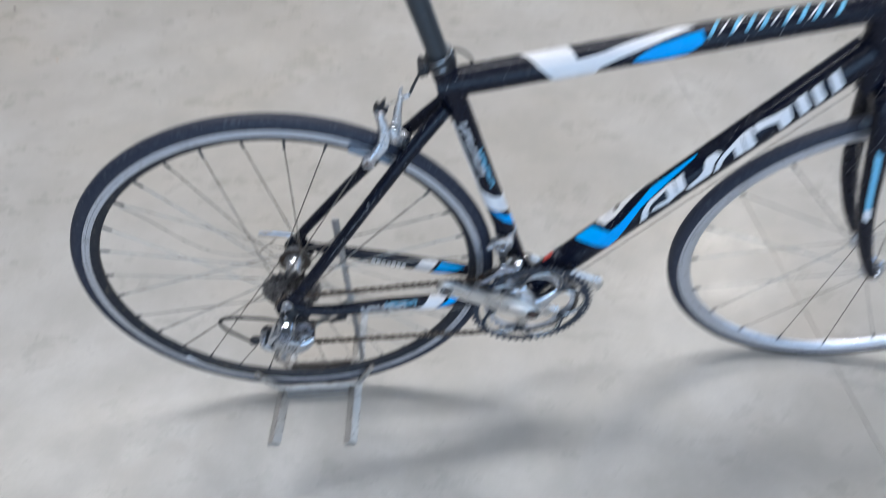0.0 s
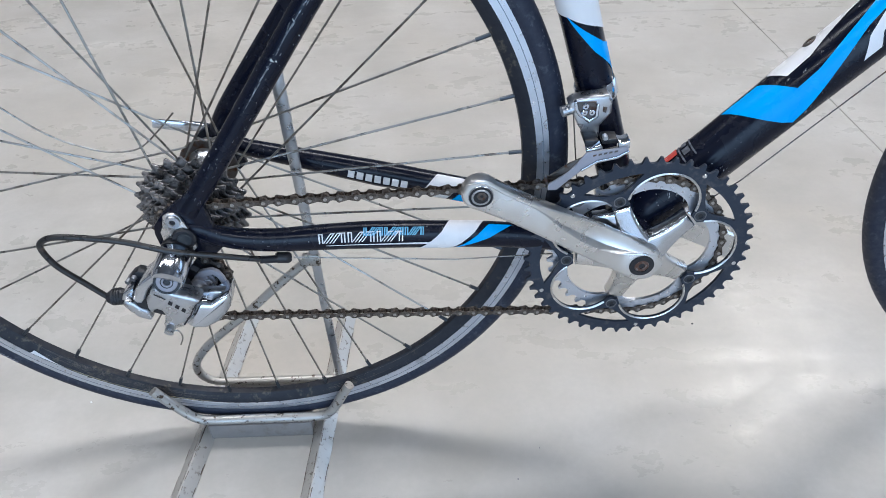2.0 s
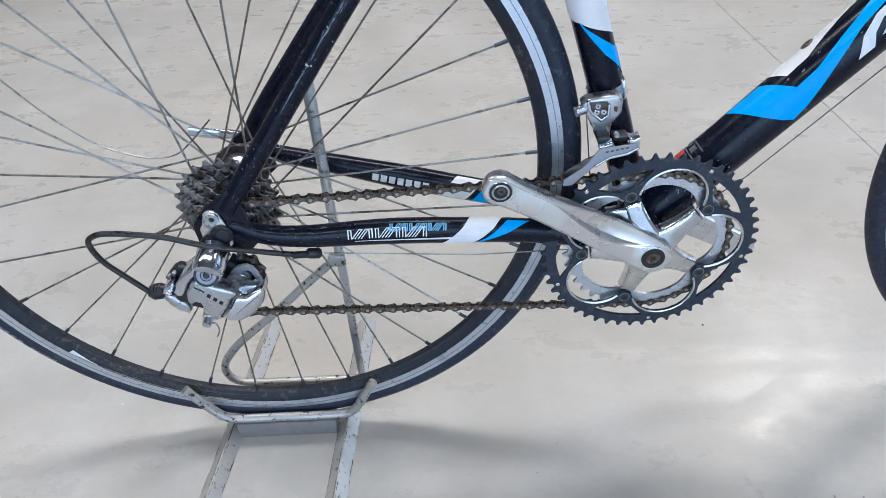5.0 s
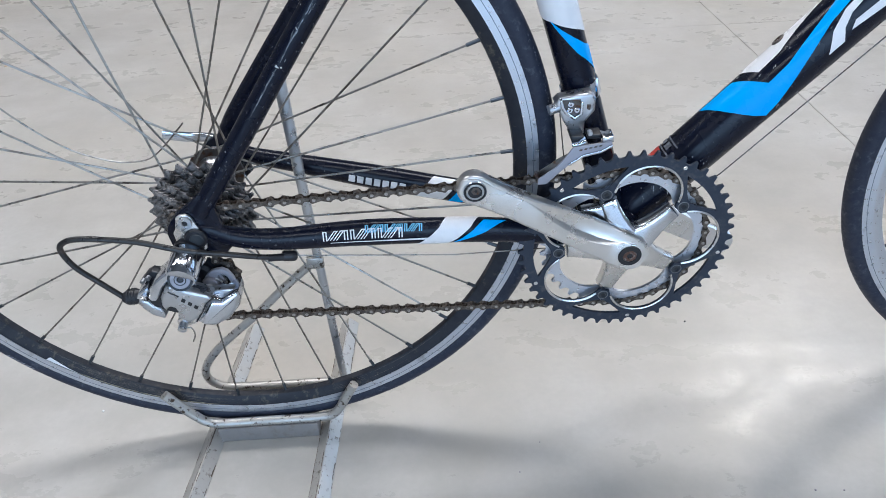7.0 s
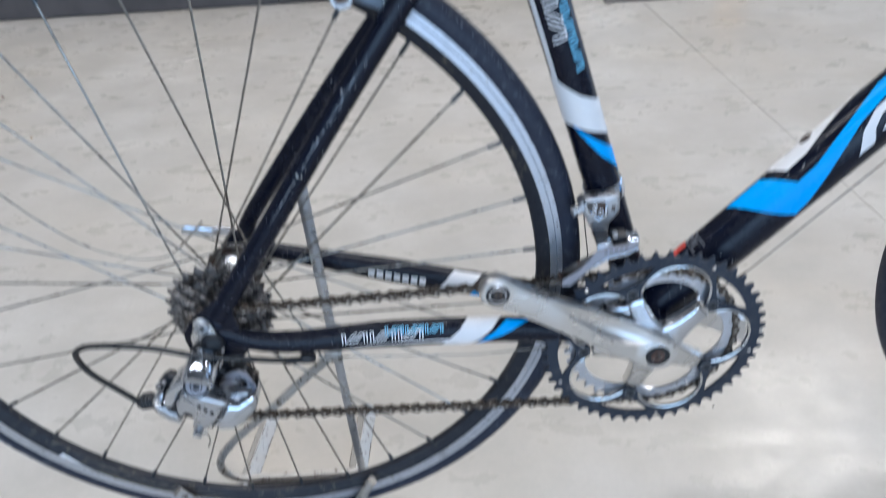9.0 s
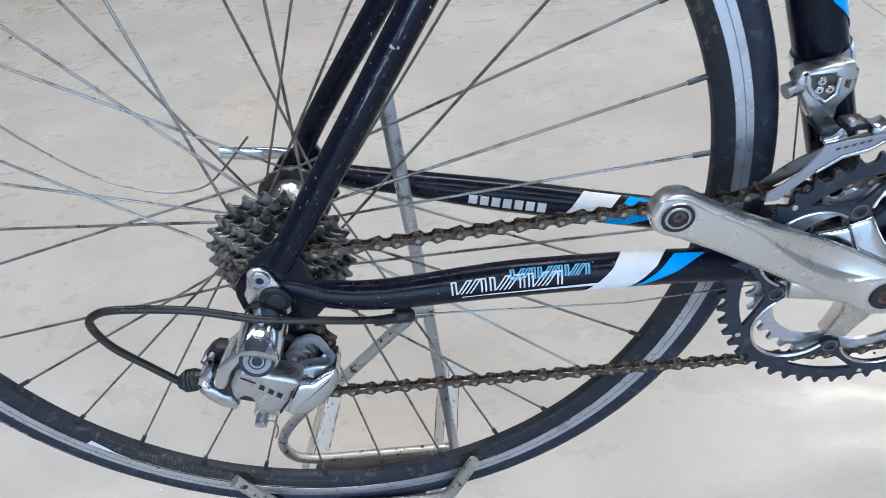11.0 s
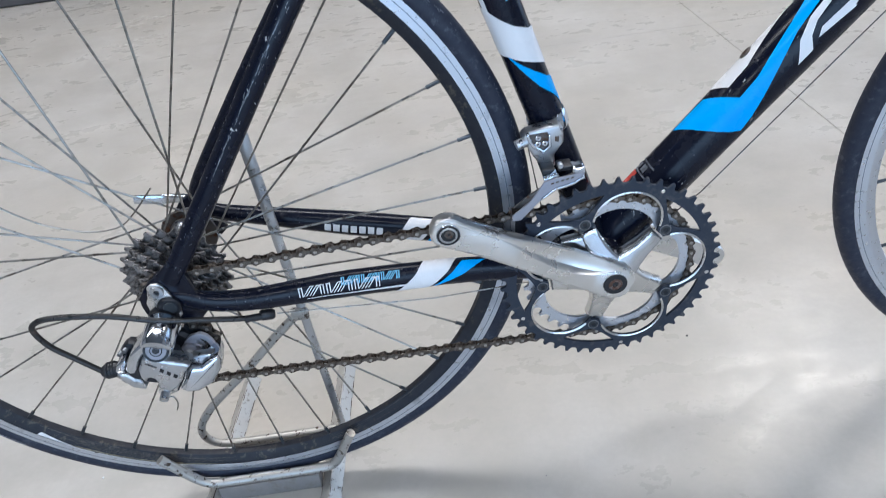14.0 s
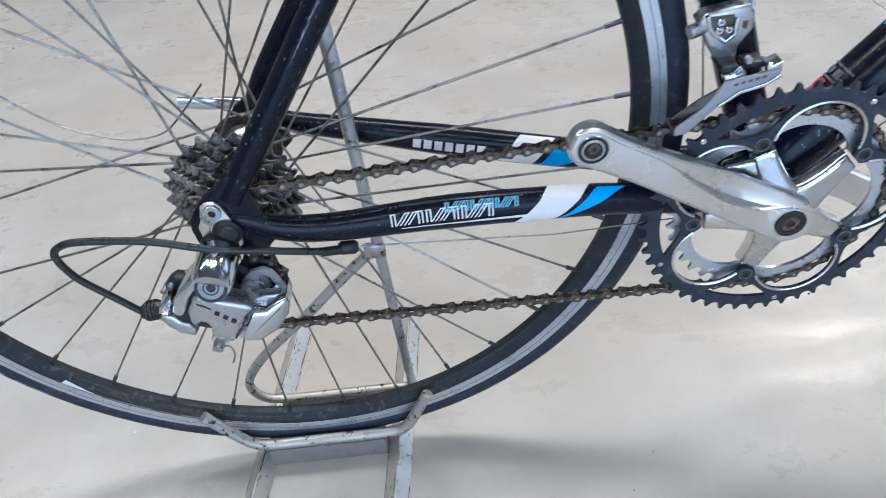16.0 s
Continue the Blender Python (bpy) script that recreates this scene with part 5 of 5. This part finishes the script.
# ---------------------------------------------------------------- rear brake and its cable
cal = part("rear_brake", plate([hull_line([(0.1660, 0.6900), (0.1695, 0.6730), (0.1700, 0.6560), (0.1665, 0.6440), (0.1570, 0.6325), (0.1490, 0.6250)], [0.0050, 0.0066, 0.0080, 0.0082, 0.0064, 0.0060])], -0.0130, -0.0225, 0.0030, 3, lambda x, z: -0.009 * min(1, max(0, (0.650 - z) / 0.025))), M_BRAKE, bike, "silver dual pivot brake caliper", angle=40)
part("shoe_holder", ring((0.1456, 0, 0.6205), 0.0054, 0.0090, -0.0315, -0.0215, 28, 0.001), M_BRAKE, cal, "bright shoe holder ring")
part("caliper_arm", plate([hull_line([(0.1925, 0.7090), (0.1885, 0.6900), (0.1865, 0.6720), (0.1850, 0.6560), (0.1800, 0.6450)], [0.0036, 0.0052, 0.0062, 0.0076, 0.0076])], -0.0020, -0.0115, 0.0026, 3), M_BRAKE, cal, "bright caliper arm", angle=40)
part("caliper_arm", plate([hull_line([(0.1600, 0.6720), (0.1640, 0.6560), (0.1690, 0.6420), (0.1620, 0.6290), (0.1470, 0.6210)], [0.0045, 0.0060, 0.0080, 0.0065, 0.0070])], 0.0150, 0.0240, 0.003, 3), M_BRAKE, cal, "caliper arm", angle=40)
part("caliper_yoke", Sweep([(0.1690, -0.018, 0.6480, 0.0070), (0.1730, -0.004, 0.6440, 0.0085), (0.1700, 0.018, 0.6420, 0.0070)], 4).mesh(18), M_BRAKE, cal, "bright yoke over the tyre")
part("pivot_bolt", tube([(0.166, -0.004, 0.6450), (0.198, -0.004, 0.6280)], 0.0056, 1, 16), M_ALU, cal)
part("pivot_nut", tube([(0.1885, -0.010, 0.6530), (0.1985, -0.021, 0.6510)], 0.0078, 1, 18), M_BRAKE, cal)
part("pivot_nut", tube([(0.1800, -0.011, 0.6690), (0.1860, -0.018, 0.6675)], 0.0046, 1, 12), M_ALU, cal)
part("barrel_adjuster", tube([(0.1735, -0.006, 0.6900), (0.1600, -0.008, 0.6985)], 0.0062, 1, 14), M_BLACKP, cal, "black cable adjuster")
part("release_tab", plate([hull_line([(0.1660, 0.6960), (0.1720, 0.7060)], [0.0034, 0.0022])], -0.0050, -0.0090, 0.001, 1), M_BLACKP, cal)
part("cable_hook", tube([(0.1954, -0.006, 0.7238), (0.1925, -0.006, 0.7190), (0.1930, -0.006, 0.7125), (0.1985, -0.005, 0.7094), (0.2041, -0.004, 0.7111)], 0.0024, 6, 10), M_BRAKE, cal)
for sgn in (-1, 1):
    y = 0.0148 * sgn
    shoe = Sweep([(0.1195, y, 0.6355, 0.0035, 0.0040), (0.1225, y, 0.6342, 0.0052, 0.0048), (0.1350, y, 0.6285, 0.0058, 0.0050), (0.1600, y, 0.6165, 0.0058, 0.0050), (0.1760, y, 0.6085, 0.0050, 0.0045)], 3)
    part("brake_shoe", shoe.mesh(14), M_PAD, cal, "grey brake shoe", angle=50)
    part("shoe_bolt", disc((0.1456, 0, 0.6205), 0.0058, y - 0.014 if sgn < 0 else y, y if sgn < 0 else y + 0.014, 16), M_RUSTB, cal)
part("shoe_fork", plate([[(0.1735, 0.6140), (0.1790, 0.6125), (0.1815, 0.6060), (0.1790, 0.6010), (0.1755, 0.6000), (0.1765, 0.6045), (0.1745, 0.6085)]], -0.0190, -0.0235, 0.0012, 2), M_BRAKE, cal, "bright shoe end", angle=40)
part("caliper_rib", plate([hull_line([(0.1692, 0.6720), (0.1690, 0.6570), (0.1655, 0.6450), (0.1570, 0.6340)], [0.0012, 0.0016, 0.0018, 0.0014])], -0.0215, -0.0240, 0.0008, 2, lambda x, z: -0.009 * min(1, max(0, (0.650 - z) / 0.025))), M_BRAKE, cal, "raised rib", angle=40)
part("link_plate", plate([[(0.1720, 0.6640), (0.1800, 0.6660), (0.1900, 0.6560), (0.1960, 0.6440), (0.1880, 0.6380), (0.1790, 0.6420), (0.1720, 0.6520)]], -0.0110, -0.0170, 0.0020, 3), M_BRAKE, cal, "alloy link plate", angle=40)
part("brake_housing", Sweep([(*p, 0.0020) for p in ((0.290, 0.0190, 0.7330), (0.285, 0.0215, 0.7440), (0.275, 0.0235, 0.7530), (0.263, 0.0243, 0.7565), (0.248, 0.0245, 0.7560), (0.231, 0.018, 0.7470), (0.216, 0.006, 0.7300), (0.2041, -0.004, 0.7111))], 8).mesh(10), M_HOUS, bike, "black brake cable housing")
part("brake_cable", tube([(0.2041, -0.004, 0.7111), (0.186, -0.005, 0.703), (0.168, -0.007, 0.694)], 0.0008, 1, 6), M_SPOKE, bike)

# ---------------------------------------------------------------- fork and front wheel, steered towards the near side
FX, FZ = 0.9855, 0.334
FRONT0 = 9.0                    # where the first spoke of the front wheel points
STEER = Matrix.Translation(HB) @ Matrix.Rotation(radians(-9.4), 4, Vector((-math.cos(HA), 0, math.sin(HA)))) @ Matrix.Translation(-HB)
front_tyre, front_rim = wheel(True, STEER, FX, FZ, (FX, FZ, 0.032, -0.032, 0.018, 0.0, 0.0, radians(FRONT0)), 20, 4.0, 0.0008, M_TRACK)
part("front_hub", moved(lathe([(0.007, 0.050), (0.012, 0.042), (0.0205, 0.034), (0.0205, 0.030), (0.011, 0.026), (0.010, -0.026), (0.0205, -0.030), (0.0205, -0.034), (0.012, -0.042), (0.007, -0.050)], (FX, 0, FZ), 32, closed=False), STEER), M_CHROME, bike, "silver front hub")
for sgn in (-1, 1):
    blade = Sweep([(0.838, 0.012 * sgn, 0.693, 0.015, 0.012), (0.846, 0.030 * sgn, 0.672, 0.016, 0.0125), (0.866, 0.041 * sgn, 0.600, 0.0155, 0.0110), (0.900, 0.046 * sgn, 0.490, 0.0135, 0.0095), (0.940, 0.048 * sgn, 0.400, 0.0105, 0.0085), (0.976, 0.050 * sgn, 0.340, 0.0080, 0.0070)], 6)
    ob = part("fork_blade", moved(blade.mesh(20), STEER), M_BLACK, bike)
    if sgn < 0:
        bm = blade.ribbon([(0.095, -10), (0.205, -10)], [(0.085, 24), (0.205, 24)])
        part("fork_mark", moved(bm, STEER), M_PALE, ob, "pale blue lettering patch")
        part("fork_mark_end", moved(blade.ribbon([(0.205, -14), (0.232, -14)], [(0.205, 28), (0.226, 28)]), STEER), M_WHITE, ob, "white patch")
part("fork_crown", moved(Sweep([(0.8400, -0.030, 0.690, 0.017), (0.8390, 0.0, 0.694, 0.020), (0.8400, 0.030, 0.690, 0.017)], 4).mesh(20), STEER), M_BLACK, bike)
fb = part("front_brake", moved(plate([hull_line([(0.872, 0.740), (0.868, 0.712), (0.860, 0.690), (0.846, 0.662)], [0.006, 0.008, 0.009, 0.008])], -0.026, -0.014, 0.003, 3), STEER), M_BLACKP, bike, "dark front brake caliper", angle=50)
part("brake_shoe", moved(Sweep([(0.836, -0.0152, 0.640, 0.006, 0.005), (0.862, -0.0152, 0.634, 0.006, 0.005), (0.884, -0.0152, 0.634, 0.006, 0.005)], 3).mesh(12), STEER), M_PAD, fb)
part("shoe_bolt", moved(disc((0.850, 0, 0.640), 0.0056, -0.031, -0.015, 16), STEER), M_ALU, fb)

# ---------------------------------------------------------------- display stand under the rear wheel
stand = thing("bicycle_stand", (0.0, 0.0, 0.0), "worn galvanised steel bicycle stand holding the rear wheel", "bicycle stand")


def rail(x0, x1, y0, y1):
    """A length of angle iron lying with its corner up."""
    sec = [(-0.0126, 0.0005), (-0.0009, 0.0122), (0.0, 0.0126), (0.0009, 0.0122), (0.0126, 0.0005), (0.0088, 0.0005), (0.0, 0.0092), (-0.0088, 0.0005)]
    bm = bmesh.new()
    ends = [[bm.verts.new((xc + x, y, z)) for x, z in sec] for xc, y in ((x0, y0), (x1, y1))]
    for i in range(len(sec)):
        j = (i + 1) % len(sec)
        bm.faces.new((ends[0][i], ends[0][j], ends[1][j], ends[1][i]))
    bm.faces.new(ends[0])
    bm.faces.new(ends[1])
    return bm


def rail_wear(x0, x1, y0, y1, n):
    """Short scratches along the rail, crowded at its ridge and lower edges."""
    bm = bmesh.new()
    for _ in range(n):
        f, h = rng.uniform(0.0, 0.97), rng.choice((rng.uniform(0.0, 0.06), rng.uniform(0.90, 0.97)))
        ln, wd, sg = rng.uniform(0.010, 0.060), rng.uniform(0.015, 0.06), rng.choice((-1, 1))
        q = []
        for df, dh in ((0, 0), (ln, -0.2 * wd), (ln * 0.9, wd), (0.1 * ln, 0.8 * wd)):
            g, u = f + df, min(max(h + dh, 0.01), 0.98)
            q.append(bm.verts.new((x0 + (x1 - x0) * g + sg * (0.0122 * (1 - u) + 0.0006), y0 + (y1 - y0) * g, 0.0122 * u + 0.0010)))
        bm.faces.new(q)
    return bm


for r in ((-0.0815, -0.0490, -0.1215, 0.175), (0.0640, 0.0870, -0.1300, 0.175)):
    ob = part("rail", rail(*r), M_STAND, stand, "worn angle iron rail", angle=20)
    tagged(part("rust_scratches", rail_wear(*r, 110), M_RUST, ob, "brown rusty scratches"), kind="stuff")
for y0, y1, x0, x1 in ((-0.0215, -0.0010, -0.0610, 0.0600), (0.0290, 0.0470, -0.0530, 0.0650)):
    part("cross_bar", box(x0, x1, y0, y1, 0.0005, 0.0250, 0.0015), M_CROSS, stand, "dull steel cross bar")
part("cradle_rod", Sweep([(*p, 0.0055) for p in ((-0.108, -0.0185, 0.0900), (-0.098, -0.0186, 0.0740), (-0.083, -0.0186, 0.0515), (-0.071, -0.0187, 0.0385), (-0.055, -0.0188, 0.0340), (0.0, -0.0188, 0.0338), (0.066, -0.0188, 0.0340), (0.082, -0.0187, 0.0395), (0.091, -0.0186, 0.0510), (0.102, -0.0186, 0.0720), (0.111, -0.0185, 0.0880))], 5).mesh(14), M_STANDD, stand, "bent steel cradle rod")
part("support_loop", Sweep([(*p, 0.0050) for p in ((0.079, 0.031, 0.2330), (0.043, 0.032, 0.1990), (0.005, 0.034, 0.1600), (-0.030, 0.036, 0.1270), (-0.056, 0.037, 0.1010), (-0.074, 0.0375, 0.0760), (-0.078, 0.038, 0.0570), (-0.070, 0.038, 0.0415), (-0.050, 0.038, 0.0345), (0.0, 0.038, 0.0335), (0.086, 0.038, 0.0335))], 5).mesh(14), M_STANDD, stand, "bent steel support loop")
up = Sweep([(0.0905, 0.0400, 0.0290, 0.0048, 0.0028), (0.0860, 0.0330, 0.2350, 0.0050, 0.0028), (0.0800, 0.0320, 0.4500, 0.0062, 0.0028)], 3)
part("upright", up.mesh(12), M_SATIN, stand, "flat steel upright")
part("weld_tab", box(0.0735, 0.0920, 0.027, 0.034, 0.2265, 0.2415, 0.002), M_STANDD, stand)

# loose wire by the hub
wire = part("bent_wire", Sweep([(*p, 0.00085) for p in ((-0.235, 0.030, 0.505), (-0.2063, 0.034, 0.471), (-0.1714, 0.040, 0.4182), (-0.1379, 0.042, 0.3845), (-0.1080, 0.043, 0.3690), (-0.0870, 0.043, 0.3640), (-0.0640, 0.043, 0.3660), (-0.0464, 0.042, 0.3780), (-0.0192, 0.040, 0.4048))], 8).mesh(8), M_SPOKE, bike, "thin bent wire among the spokes")

# ---------------------------------------------------------------- far end of the shop
cab = thing("display_counter", (-1.5, 2.6, 0.0), "low dark grey display counter with plain panels", "counter")
for x0, x1 in ((-3.3, -1.86), (-1.857, -0.372), (-0.369, 0.12)):
    part("front_panel", box(x0, x1, 2.335, 2.36, 0.004, 0.86, 0.003), M_MAT, cab)
part("carcass", box(-3.3, 0.12, 2.362, 2.95, 0.004, 0.86, 0.004), M_MAT, cab)
part("worktop", box(-3.33, 0.125, 2.31, 2.98, 0.862, 0.895, 0.004), M_MATG, cab)
low = thing("low_cabinet", (0.42, 2.75, 0.0), "plain dark grey cabinet set back beside a counter", "cabinet")
part("front_panel", box(0.18, 0.70, 2.565, 2.59, 0.004, 0.86, 0.003), M_MAT, low)
part("carcass", box(0.18, 0.70, 2.592, 2.95, 0.004, 0.86, 0.004), M_MAT, low)
part("worktop", box(0.175, 0.705, 2.545, 2.98, 0.862, 0.895, 0.004), M_MATG, low)
batten = part("wooden_batten", box(0.130, 0.165, 2.27, 2.30, 0.0005, 0.90, 0.002), M_WOOD)
tagged(batten, "plain pale wooden batten leaning upright at a counter", "batten")
mat2 = part("floor_mat", box(0.855, 3.6, 2.085, 3.6, 0.0005, 0.012, 0.003), M_MATG)
tagged(mat2, "grey carpet floor mat under boxes", "floor mat")


def carton(x0, x1, y0, y1, h):
    t = thing("carton", ((x0 + x1) / 2, (y0 + y1) / 2, 0.012), "plain white cardboard carton on a grey mat", "carton", "cartons")
    part("body", box(x0, x1, y0, y1, 0.0125, h, 0.004), M_BOX, t)
    part("lid", box(x0 - 0.002, x1 + 0.002, y0 - 0.002, y1 + 0.002, h + 0.0005, h + 0.03, 0.004), M_BOX, t)


carton(0.875, 1.095, 2.475, 2.80, 0.26)
carton(1.180, 1.230, 2.34, 2.56, 0.20)
crate = thing("plastic_crate", (1.365, 2.43, 0.012), "greyish plastic crate with an orange label", "crate")
part("body", box(1.250, 1.482, 2.285, 2.57, 0.0125, 0.20, 0.008), M_CRATE, crate)
part("rim", box(1.243, 1.489, 2.278, 2.577, 0.175, 0.206, 0.004), M_CRATE, crate)
part("label", box(1.338, 1.458, 2.2815, 2.2845, 0.040, 0.15, 0.0005), M_ORANGE, crate, "orange paper label")
pk = thing("packet", (1.73, 2.46, 0.012), "flat white and blue plastic packet", "packet")
part("body", box(1.590, 1.870, 2.375, 2.55, 0.0125, 0.045, 0.012), M_BOX, pk)
part("stripe", box(1.62, 1.74, 2.373, 2.3745, 0.018, 0.040, 0.0004), M_BLUEP, pk, "blue stripe")


# bits of dirt on the floor
def crumb(x, y, r, material, label, seed):
    g = random.Random(seed)
    bm = bmesh.new()
    bmesh.ops.create_icosphere(bm, subdivisions=1, radius=r)
    for v in bm.verts:
        v.co = Vector((x, y, r * 0.45)) + v.co * g.uniform(0.7, 1.2) * 0.9
        v.co.z = max(0.0003, v.co.z * 0.7)
    tagged(part("crumb", bm, material, angle=20), label, "crumb", "crumbs on the floor")


crumb(0.5650, 0.1380, 0.0020, M_BLACKP, "tiny black crumb on the concrete floor", 1)
crumb(-0.2255, 0.0403, 0.0019, M_BOX, "tiny white crumb on the concrete floor", 2)
crumb(-1.0594, 1.5020, 0.0060, M_RUSTB, "small brown crumb on the concrete floor", 3)
crumb(-0.8375, 1.1907, 0.0045, M_WOOD, "small pale wooden crumb on the concrete floor", 4)
for k, (x, y, r) in enumerate(((0.3273, -0.0511, 0.0012), (0.2977, -0.0909, 0.0013), (0.6241, -0.1391, 0.0017), (0.6557, -0.1415, 0.0014), (0.5608, -0.0304, 0.0008))):
    crumb(x, y, r, M_CRATE, "tiny grey grit speck on the concrete floor", 10 + k)
